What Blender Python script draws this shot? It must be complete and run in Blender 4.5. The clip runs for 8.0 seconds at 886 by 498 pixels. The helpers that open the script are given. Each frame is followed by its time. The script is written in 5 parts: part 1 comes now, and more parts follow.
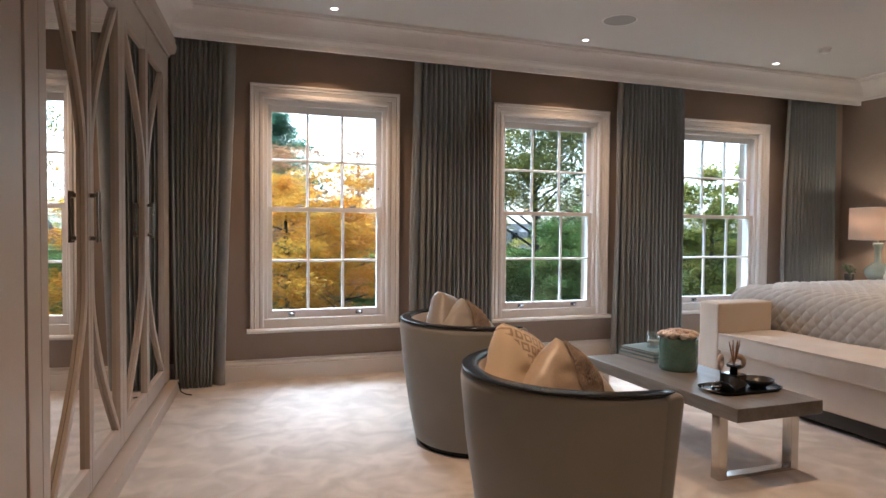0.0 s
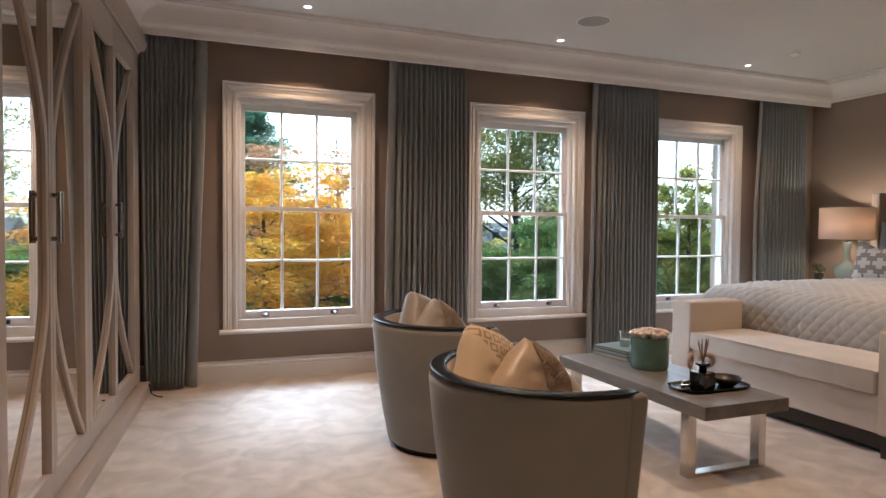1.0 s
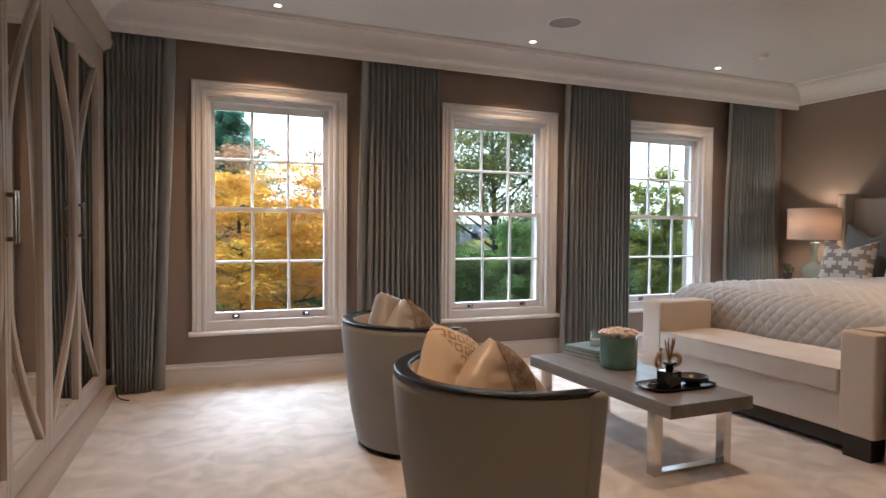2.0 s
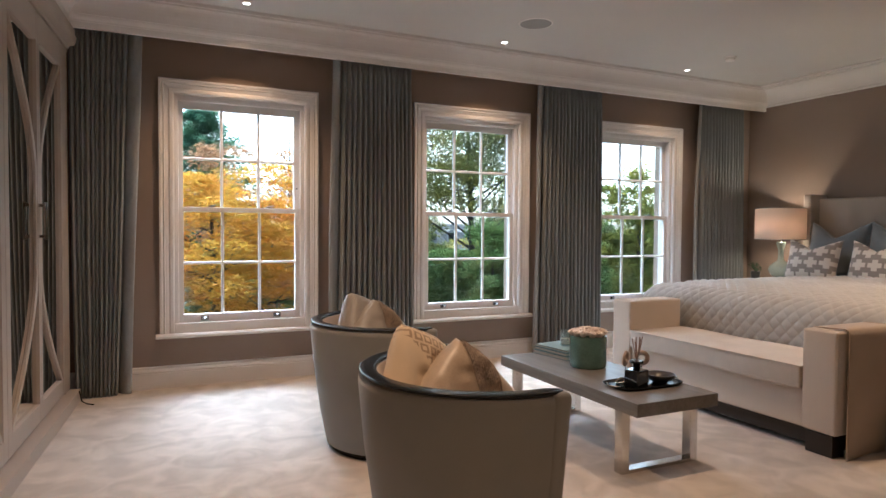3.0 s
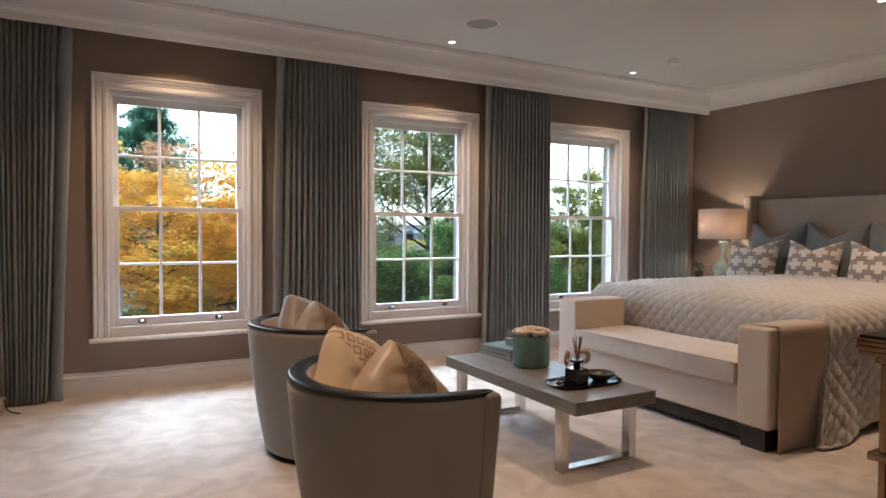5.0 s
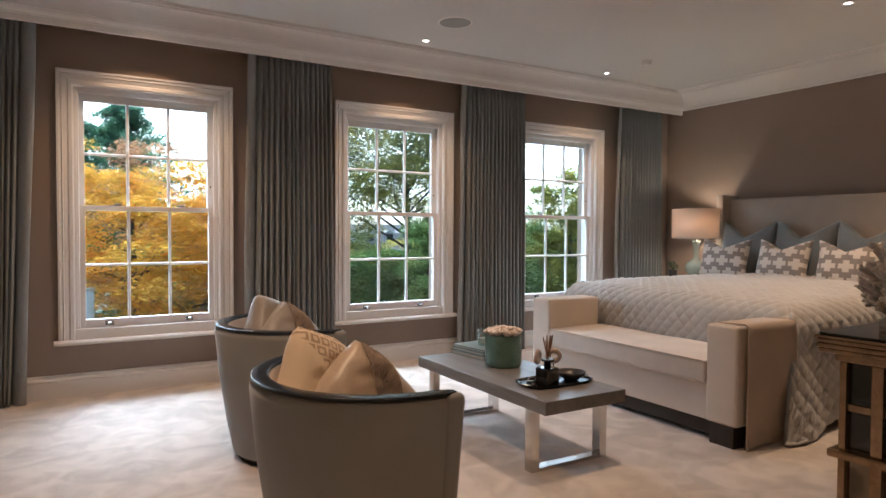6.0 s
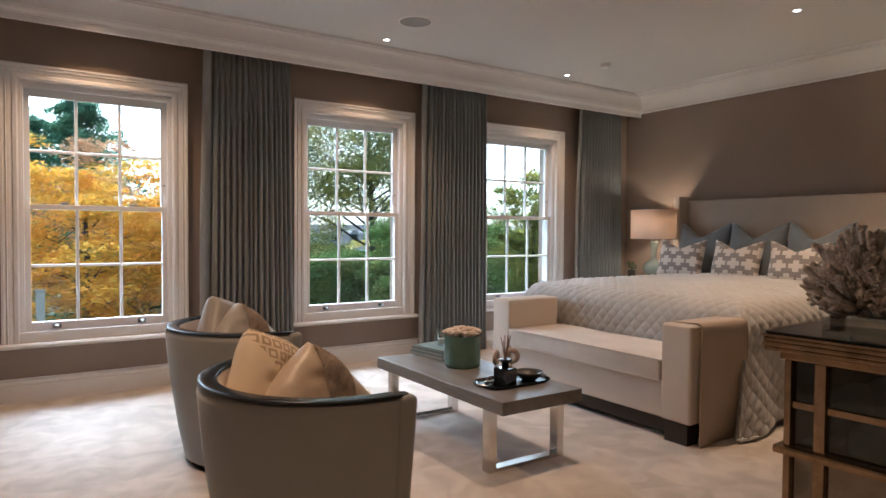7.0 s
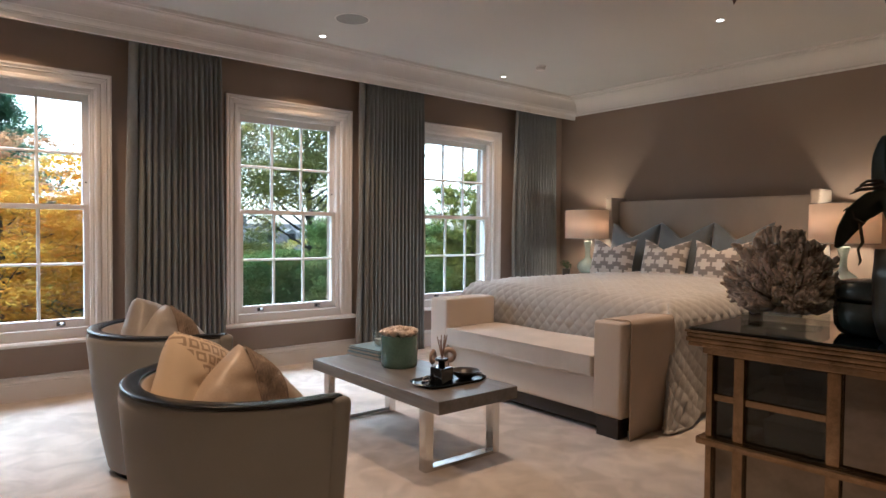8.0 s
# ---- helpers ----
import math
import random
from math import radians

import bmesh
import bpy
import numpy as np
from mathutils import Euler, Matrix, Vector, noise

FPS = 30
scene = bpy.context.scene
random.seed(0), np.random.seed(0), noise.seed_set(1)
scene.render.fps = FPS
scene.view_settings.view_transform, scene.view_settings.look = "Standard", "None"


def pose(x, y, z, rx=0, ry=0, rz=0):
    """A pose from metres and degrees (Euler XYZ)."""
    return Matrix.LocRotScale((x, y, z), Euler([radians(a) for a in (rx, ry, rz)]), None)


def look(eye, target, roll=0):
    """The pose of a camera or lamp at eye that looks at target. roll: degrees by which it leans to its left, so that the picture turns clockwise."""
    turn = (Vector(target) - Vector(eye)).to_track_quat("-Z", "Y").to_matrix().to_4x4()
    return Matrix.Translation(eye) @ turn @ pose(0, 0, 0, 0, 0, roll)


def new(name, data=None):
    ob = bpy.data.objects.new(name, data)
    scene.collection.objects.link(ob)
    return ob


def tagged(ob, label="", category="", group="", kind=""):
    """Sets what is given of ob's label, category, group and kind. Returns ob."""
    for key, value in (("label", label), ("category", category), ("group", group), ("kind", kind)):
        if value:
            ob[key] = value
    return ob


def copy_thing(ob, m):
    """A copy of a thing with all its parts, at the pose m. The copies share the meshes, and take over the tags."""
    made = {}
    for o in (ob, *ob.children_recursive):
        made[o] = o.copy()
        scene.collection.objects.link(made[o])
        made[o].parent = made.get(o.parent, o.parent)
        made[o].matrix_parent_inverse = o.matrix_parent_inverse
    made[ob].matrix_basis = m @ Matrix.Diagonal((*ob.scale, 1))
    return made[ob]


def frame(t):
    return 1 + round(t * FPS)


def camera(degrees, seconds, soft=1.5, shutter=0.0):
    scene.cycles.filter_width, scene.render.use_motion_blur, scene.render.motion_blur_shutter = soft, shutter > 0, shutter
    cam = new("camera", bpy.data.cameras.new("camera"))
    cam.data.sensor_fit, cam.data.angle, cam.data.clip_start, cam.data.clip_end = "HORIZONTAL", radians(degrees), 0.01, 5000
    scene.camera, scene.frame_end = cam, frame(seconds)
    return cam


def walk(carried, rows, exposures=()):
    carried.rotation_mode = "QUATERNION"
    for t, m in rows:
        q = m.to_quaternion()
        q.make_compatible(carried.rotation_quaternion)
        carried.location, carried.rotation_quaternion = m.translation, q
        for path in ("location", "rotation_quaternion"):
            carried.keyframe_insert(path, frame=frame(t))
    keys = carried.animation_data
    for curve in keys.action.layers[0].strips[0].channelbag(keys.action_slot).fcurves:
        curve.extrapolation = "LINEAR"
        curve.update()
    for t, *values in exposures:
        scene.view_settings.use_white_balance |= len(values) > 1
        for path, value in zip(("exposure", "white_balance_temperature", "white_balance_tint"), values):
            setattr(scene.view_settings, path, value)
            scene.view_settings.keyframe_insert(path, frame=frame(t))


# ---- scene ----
cam = camera(70.0, 8.0)
PATH = [
    (0, (0.291, 0.343, 1.27), (0.959, 2.227, 1.206), 0.5),
    (0.5, (0.319, 0.337, 1.271), (1.014, 2.211, 1.206), 0.5),
    (1, (0.343, 0.332, 1.275), (1.066, 2.196, 1.209), 0.5),
    (1.5, (0.377, 0.327, 1.271), (1.128, 2.18, 1.207), 0.5),
    (3, (0.451, 0.305, 1.272), (1.297, 2.117, 1.211), 0.4),
    (3.5, (0.476, 0.307, 1.272), (1.352, 2.104, 1.211), 0.4),
    (4, (0.5, 0.296, 1.272), (1.402, 2.079, 1.212), 0.4),
    (4.5, (0.528, 0.297, 1.27), (1.46, 2.066, 1.211), 0.4),
    (6, (0.621, 0.283, 1.265), (1.634, 2.006, 1.207), 0.3),
    (6.5, (0.646, 0.28, 1.266), (1.69, 1.984, 1.208), 0.3),
    (7, (0.668, 0.279, 1.264), (1.774, 1.945, 1.208), 0.4),
    (7.5, (0.678, 0.277, 1.265), (1.861, 1.888, 1.207), 0.5),
    (8, (0.686, 0.275, 1.264), (1.945, 1.827, 1.208), 0.5),
]
walk(cam, [(t, look(eye, target, roll)) for t, eye, target, roll in PATH], [(0, 3.65, 4800, 2), (8, 3.6, 4800, 2)])

# ---- world, sun, exposure ----
world = bpy.data.worlds.new("world")
scene.world = world
world.use_nodes = True
wn, wl = world.node_tree.nodes, world.node_tree.links
bg = wn["Background"]
sky = wn.new("ShaderNodeTexSky")
sky.sky_type, sky.sun_disc = "NISHITA", False
sky.sun_elevation, sky.sun_rotation = radians(52), radians(6)
sky.dust_density, sky.ozone_density = 4.0, 1.0
hs = wn.new("ShaderNodeHueSaturation")
hs.inputs["Saturation"].default_value = 0.5
wl.new(sky.outputs[0], hs.inputs["Color"])
wl.new(hs.outputs[0], bg.inputs["Color"])
bg.inputs["Strength"].default_value = 0.13
sun = new("sun", bpy.data.lights.new("sun", "SUN"))
sun.data.energy, sun.data.angle, sun.data.color = 0.27, radians(125), (0.80, 0.91, 1.0)
sun.matrix_world = look((2.5, 26, 34), (0, 0, 0))

SPOT_POWER, LAMP_POWER = 9.0, 0.021
WARM = (1.0, 0.54, 0.255)


# ---- materials ----
def mat(name, colour, rough=0.6, metal=0.0, vary=0.12, scale=6.0, fine=60.0, bump=0.15, coat=0.0, spread=None, sheen=0.0, stretch=(1, 1, 1), dist=0.003, spec=0.5):
    m = bpy.data.materials.new(name)
    m.use_nodes = True
    n, l = m.node_tree.nodes, m.node_tree.links
    b = n["Principled BSDF"]
    co = n.new("ShaderNodeTexCoord")
    mp = n.new("ShaderNodeMapping")
    mp.inputs["Scale"].default_value = stretch
    l.new(co.outputs["Object"], mp.inputs["Vector"])
    n1, n2 = n.new("ShaderNodeTexNoise"), n.new("ShaderNodeTexNoise")
    n1.inputs["Scale"].default_value, n1.inputs["Detail"].default_value = scale, 4
    n2.inputs["Scale"].default_value, n2.inputs["Detail"].default_value = fine, 3
    l.new(mp.outputs[0], n1.inputs["Vector"])
    l.new(mp.outputs[0], n2.inputs["Vector"])
    ad = n.new("ShaderNodeMath")
    ad.operation = "MULTIPLY_ADD"
    ad.inputs[1].default_value = 0.45
    l.new(n2.outputs[0], ad.inputs[0])
    l.new(n1.outputs[0], ad.inputs[2])
    rp = n.new("ShaderNodeMapRange")
    rp.inputs["From Min"].default_value, rp.inputs["From Max"].default_value = 0.45, 1.0
    l.new(ad.outputs[0], rp.inputs["Value"])
    mx = n.new("ShaderNodeMix")
    mx.data_type = "RGBA"
    lo = tuple(c * (1 - vary) for c in colour)
    hi = spread or tuple(min(1, c * (1 + vary)) for c in colour)
    mx.inputs["A"].default_value, mx.inputs["B"].default_value = (*lo, 1), (*hi, 1)
    l.new(rp.outputs[0], mx.inputs["Factor"])
    l.new(mx.outputs["Result"], b.inputs["Base Color"])
    b.inputs["Roughness"].default_value, b.inputs["Metallic"].default_value = rough, metal
    b.inputs["Coat Weight"].default_value = coat
    b.inputs["Specular IOR Level"].default_value = spec
    b.inputs["Sheen Weight"].default_value = sheen
    if bump:
        bp = n.new("ShaderNodeBump")
        bp.inputs["Strength"].default_value, bp.inputs["Distance"].default_value = bump, dist
        l.new(n2.outputs[0], bp.inputs["Height"])
        l.new(bp.outputs[0], b.inputs["Normal"])
    return m


def glass_mat(name, tint=(1, 1, 1), gloss=0.06, rough=0.0):
    m = bpy.data.materials.new(name)
    m.use_nodes = True
    n, l = m.node_tree.nodes, m.node_tree.links
    out = n["Material Output"]
    n.remove(n["Principled BSDF"])
    tr, gl, mx = n.new("ShaderNodeBsdfTransparent"), n.new("ShaderNodeBsdfGlossy"), n.new("ShaderNodeMixShader")
    tr.inputs["Color"].default_value = (*tint, 1)
    gl.inputs["Roughness"].default_value = rough
    mx.inputs[0].default_value = gloss
    l.new(tr.outputs[0], mx.inputs[1])
    l.new(gl.outputs[0], mx.inputs[2])
    l.new(mx.outputs[0], out.inputs["Surface"])
    return m


def glow_mat(name, colour, strength):
    m = bpy.data.materials.new(name)
    m.use_nodes = True
    b = m.node_tree.nodes["Principled BSDF"]
    b.inputs["Base Color"].default_value = (*colour, 1)
    b.inputs["Emission Color"].default_value = (*colour, 1)
    b.inputs["Emission Strength"].default_value = strength
    return m


M_WALL = mat("taupe_wall_paint", (0.30, 0.23, 0.182), 0.85, vary=0.05, scale=1.2, fine=160, bump=0.08)
M_CEIL = mat("ceiling_paint", (0.64, 0.625, 0.60), 0.9, vary=0.03, scale=1.0, fine=120, bump=0.05)
M_TRIM = mat("white_satin_paint", (0.78, 0.75, 0.72), 0.5, vary=0.03, scale=2, fine=70, bump=0.04)
M_WARD = mat("greige_wardrobe_paint", (0.45, 0.385, 0.325), 0.42, vary=0.05, scale=2, fine=80, bump=0.05)
M_CARPET = mat("cream_carpet", (0.62, 0.56, 0.50), 0.95, vary=0.10, scale=1.2, fine=240, bump=0.6, sheen=0.3, dist=0.006)
M_DRAPE = mat("slate_silk_curtain", (0.205, 0.218, 0.215), 0.68, vary=0.14, scale=5, fine=140, bump=0.2, sheen=0.2, spec=0.3, stretch=(1, 1, 0.15))
M_DRAPE_EDGE = mat("silver_curtain_edge", (0.29, 0.30, 0.295), 0.55, vary=0.15, scale=5, fine=90, bump=0.25, sheen=0.25, stretch=(1, 1, 0.3))
M_CHAIR = mat("grey_taupe_velvet", (0.212, 0.210, 0.200), 0.75, vary=0.1, scale=3, fine=300, bump=0.2, sheen=0.4)
M_CHAIR_IN = mat("cream_chair_lining", (0.55, 0.46, 0.37), 0.8, vary=0.08, scale=4, fine=300, bump=0.2, sheen=0.3)
M_LACQ = mat("black_lacquer", (0.010, 0.011, 0.013), 0.26, vary=0.1, bump=0.0, coat=0.0, spec=0.28)
M_BENCH = mat("ivory_linen", (0.62, 0.54, 0.46), 0.8, vary=0.06, scale=3, fine=420, bump=0.3, sheen=0.2)
M_SEAT = mat("ivory_velvet_seat", (0.56, 0.50, 0.44), 0.7, vary=0.12, scale=5, fine=300, bump=0.2, sheen=0.4)
M_DARKWOOD = mat("espresso_wood", (0.025, 0.018, 0.014), 0.4, vary=0.25, scale=8, fine=60, bump=0.1, stretch=(1, 0.1, 1))
M_TABLE = mat("grey_oak_veneer", (0.185, 0.176, 0.165), 0.36, vary=0.35, scale=9, fine=70, bump=0.12, stretch=(1, 0.09, 1))
M_CHROME = mat("brushed_steel", (0.60, 0.585, 0.56), 0.14, 1.0, vary=0.05, scale=20, fine=200, bump=0.03)
M_MIRROR = mat("mirror_glass", (0.82, 0.80, 0.77), 0.015, 1.0, vary=0.01, bump=0.0)
M_QUILT = mat("silver_quilt", (0.47, 0.465, 0.46), 0.62, vary=0.08, scale=4, fine=200, bump=0.2, sheen=0.35)
M_HEAD = mat("oatmeal_headboard_linen", (0.45, 0.38, 0.31), 0.85, vary=0.06, scale=4, fine=350, bump=0.3, sheen=0.2)
M_SLATE = mat("slate_velvet", (0.16, 0.185, 0.205), 0.7, vary=0.15, scale=7, fine=300, bump=0.2, sheen=0.5)
cn, cl = M_CARPET.node_tree.nodes, M_CARPET.node_tree.links
cbrush, cramp, cmix = cn.new("ShaderNodeTexNoise"), cn.new("ShaderNodeMapRange"), cn.new("ShaderNodeMix")
cbrush.inputs["Scale"].default_value, cbrush.inputs["Detail"].default_value, cbrush.inputs["Distortion"].default_value = 5.0, 7, 0.8
cramp.inputs["From Min"].default_value, cramp.inputs["From Max"].default_value = 0.38, 0.64
cmix.data_type, cmix.blend_type = "RGBA", "MULTIPLY"
cmix.inputs["Factor"].default_value = 1.0
ctint = cn.new("ShaderNodeMix")
ctint.data_type = "RGBA"
ctint.inputs["A"].default_value, ctint.inputs["B"].default_value = (0.80, 0.79, 0.785, 1), (1.08, 1.08, 1.08, 1)
cl.new(cn["Texture Coordinate"].outputs["Object"], cbrush.inputs["Vector"])
cl.new(cbrush.outputs[0], cramp.inputs["Value"])
cl.new(cramp.outputs[0], ctint.inputs["Factor"])
cb = cn["Principled BSDF"]
cl.new(cb.inputs["Base Color"].links[0].from_socket, cmix.inputs["A"])
cl.new(ctint.outputs["Result"], cmix.inputs["B"])
cl.new(cmix.outputs["Result"], cb.inputs["Base Color"])
M_LIFT = mat("tarnished_chrome", (0.33, 0.33, 0.34), 0.25, 1.0, vary=0.1, bump=0.0)
# clear glass, tinted only to tone down the overbright view outdoors
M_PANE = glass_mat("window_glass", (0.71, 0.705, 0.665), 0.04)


# ---- mesh helpers ----
def part(name, bm, material, parent=None, label="", smooth=False, mats=()):
    me = bpy.data.meshes.new(name)
    bm.normal_update()
    bm.to_mesh(me)
    bm.free()
    for m in (material, *mats):
        me.materials.append(m)
    if smooth:
        me.shade_smooth()
    ob = new(name, me)
    if parent:
        ob.parent = parent
    if label:
        tagged(ob, label)
    return ob


def thing(name, label, category, at=None, group="", kind=""):
    ob = new(name)
    ob.empty_display_size = 0.1
    if at:
        ob.matrix_basis = at
    return tagged(ob, label, category, group, kind)


def box(bm, x0, x1, y0, y1, z0, z1, bevel=0.0, seg=2):
    m = Matrix.Translation(((x0 + x1) / 2, (y0 + y1) / 2, (z0 + z1) / 2)) @ Matrix.Diagonal((abs(x1 - x0), abs(y1 - y0), abs(z1 - z0), 1))
    vs = bmesh.ops.create_cube(bm, size=1, matrix=m)["verts"]
    if bevel:
        es = list({e for v in vs for e in v.link_edges})
        bmesh.ops.bevel(bm, geom=es, offset=bevel, segments=seg, profile=0.6, affect="EDGES")
    return bm


def boxes(*rows, bevel=0.0):
    bm = bmesh.new()
    for r in rows:
        box(bm, *r, bevel=bevel)
    return bm


def extrude(bm, pts, axis, a, b):
    """A closed outline of (u, v) pulled along axis from a to b."""
    def at(u, v, w):
        return {"x": (w, u, v), "y": (u, w, v), "z": (u, v, w)}[axis]
    r0 = [bm.verts.new(at(u, v, a)) for u, v in pts]
    r1 = [bm.verts.new(at(u, v, b)) for u, v in pts]
    n = len(pts)
    for i in range(n):
        bm.faces.new((r0[i], r0[(i + 1) % n], r1[(i + 1) % n], r1[i]))
    bm.faces.new(r0[::-1])
    bm.faces.new(r1)
    bmesh.ops.recalc_face_normals(bm, faces=bm.faces)
    return bm


def lathe(bm, prof, seg=32, cx=0, cy=0, cap=True):
    rings = []
    for r, z in prof:
        rings.append([bm.verts.new((cx + r * math.cos(2 * math.pi * i / seg), cy + r * math.sin(2 * math.pi * i / seg), z)) for i in range(seg)])
    for a, b in zip(rings, rings[1:]):
        for i in range(seg):
            bm.faces.new((a[i], a[(i + 1) % seg], b[(i + 1) % seg], b[i]))
    if cap:
        bm.faces.new(rings[0][::-1])
        bm.faces.new(rings[-1])
    return bm


def grid(bm, nu, nv, f, close_u=False):
    vs = [[bm.verts.new(f(i / (nu if close_u else nu - 1), j / (nv - 1))) for j in range(nv)] for i in range(nu)]
    fs = []
    for i in range(nu if close_u else nu - 1):
        for j in range(nv - 1):
            fs.append(bm.faces.new((vs[i][j], vs[(i + 1) % nu][j], vs[(i + 1) % nu][j + 1], vs[i][j + 1])))
    return vs, fs


def tube(bm, pts, r, seg=8, cap=True):
    """A round bar along points; r is one radius or one for each point."""
    rings = []
    for i, p in enumerate(pts):
        p = Vector(p)
        d = (Vector(pts[min(i + 1, len(pts) - 1)]) - Vector(pts[max(i - 1, 0)])).normalized()
        u = d.cross(Vector((0.12, 0.31, 1)) if abs(d.z) < 0.95 else Vector((1, 0.1, 0))).normalized()
        v = d.cross(u)
        rr = r[i] if isinstance(r, (list, tuple)) else r
        rings.append([bm.verts.new(p + (u * math.cos(2 * math.pi * k / seg) + v * math.sin(2 * math.pi * k / seg)) * rr) for k in range(seg)])
    for a, b in zip(rings, rings[1:]):
        for i in range(seg):
            bm.faces.new((a[i], a[(i + 1) % seg], b[(i + 1) % seg], b[i]))
    if cap:
        bm.faces.new(rings[0][::-1])
        bm.faces.new(rings[-1])
    return bm


# ---- the room ----
WY, CEIL, RX, LX, BY = 5.77, 2.96, 7.13, -0.95, -2.6
WIN = [1.163, 3.321, 5.38]
OPEN_W, OPEN_Z0, OPEN_Z1 = 0.53, 0.46, 2.335

bm = boxes((LX - 0.2, RX + 0.2, BY - 0.2, WY + 0.3, -0.2, 0.0))
tagged(part("floor", bm, M_CARPET), "cream plush fitted carpet with brushed pile marks", "floor", kind="structure")
bm = boxes((LX - 0.2, RX + 0.2, BY - 0.2, WY + 0.3, CEIL, CEIL + 0.2))
tagged(part("ceiling", bm, M_CEIL), "smooth white painted ceiling", "ceiling", kind="structure")

xs = [LX - 0.2]
for c in WIN:
    xs += [c - OPEN_W, c + OPEN_W]
xs.append(RX + 0.2)
bm = bmesh.new()
for i in range(len(xs) - 1):
    if i % 2 == 0:
        box(bm, xs[i], xs[i + 1], WY, WY + 0.3, 0, CEIL)
    else:
        box(bm, xs[i], xs[i + 1], WY, WY + 0.3, 0, OPEN_Z0)
        box(bm, xs[i], xs[i + 1], WY, WY + 0.3, OPEN_Z1, CEIL)
tagged(part("wall_north", bm, M_WALL), "taupe painted wall with three sash windows", "wall", kind="structure")
tagged(part("wall_east", boxes((RX, RX + 0.2, BY, WY, 0, CEIL)), M_WALL), "taupe painted wall behind the bed", "wall", kind="structure")
tagged(part("wall_south", boxes((LX, RX, BY - 0.2, BY, 0, CEIL)), M_WALL), "plain taupe painted wall", "wall", kind="structure")
tagged(part("wall_west", boxes((LX - 0.2, LX, BY, WY, 0, CEIL)), M_WALL), "plain taupe painted wall behind the wardrobes", "wall", kind="structure")


def skirting(name, axis, a, b, wall, out):
    prof = [(0, 0), (0.022, 0), (0.022, 0.135), (0.019, 0.142), (0.024, 0.15), (0.022, 0.165), (0.012, 0.178), (0.012, 0.186), (0.008, 0.196), (0, 0.2)]
    bm = extrude(bmesh.new(), [(wall + out * u, v * 0.88) for u, v in prof], axis, a, b)
    tagged(part(name, bm, M_TRIM), "tall white moulded skirting board", "skirting board", kind="structure")


skirting("baseboard_north", "x", -0.1, RX - 0.03, WY, -1)
skirting("baseboard_east", "y", BY, WY - 0.03, RX, -1)
skirting("baseboard_south", "x", LX, RX, BY, 1)

# boxed cornice that hides the curtain heads
PEL = [(5.58, 2.70), (5.547, 2.70), (5.547, 2.742), (5.54, 2.746), (5.54, 2.752)]
PEL += [(5.54 - 0.028 * math.sin(t * math.pi / 12), 2.752 + 0.036 * (1 - math.cos(t * math.pi / 12))) for t in range(1, 7)]
PEL += [(5.505, 2.79), (5.505, 2.80)]
PEL += [(5.505 - 0.045 * (1 - math.cos(t * math.pi / 12)), 2.80 + 0.118 * math.sin(t * math.pi / 12)) for t in range(1, 7)]
PEL += [(5.452, 2.92), (5.452, 2.93), (5.444, 2.934), (5.444, CEIL), (5.58, CEIL)]
tagged(part("cornice_north", extrude(bmesh.new(), PEL, "x", LX, RX), M_TRIM), "deep white moulded cornice boxed out over the curtains", "cornice", kind="structure")
COV = [(RX, 2.745), (RX - 0.018, 2.745), (RX - 0.022, 2.76), (RX - 0.018, 2.772), (RX - 0.026, 2.776)]
COV += [(RX - 0.026 - 0.15 * (1 - math.cos(t * math.pi / 16)), 2.776 + 0.15 * math.sin(t * math.pi / 16)) for t in range(1, 9)]
COV += [(RX - 0.19, 2.927), (RX - 0.19, 2.94), (RX - 0.23, 2.942), (RX - 0.232, CEIL), (RX, CEIL)]
tagged(part("cornice_east", extrude(bmesh.new(), COV, "y", BY, 5.56), M_TRIM), "white coved plaster cornice", "cornice", kind="structure")


# ---- sash windows ----
def frame_sweep(bm, x0, x1, z0, z1, prof, y):
    """A mitred moulding up one side, across and down the other; prof holds (outwards, towards the room)."""
    stops = [(x0, z0, -1, 0), (x0, z1, -1, 1), (x1, z1, 1, 1), (x1, z0, 1, 0)]
    rings = [[bm.verts.new((x + dx * o, y - d, z + dz * o)) for o, d in prof] for x, z, dx, dz in stops]
    n = len(prof)
    for a, b in zip(rings, rings[1:]):
        for i in range(n):
            bm.faces.new((a[i], a[(i + 1) % n], b[(i + 1) % n], b[i]))
    bm.faces.new(rings[0])
    bm.faces.new(rings[-1])
    bmesh.ops.recalc_face_normals(bm, faces=bm.faces)
    return bm


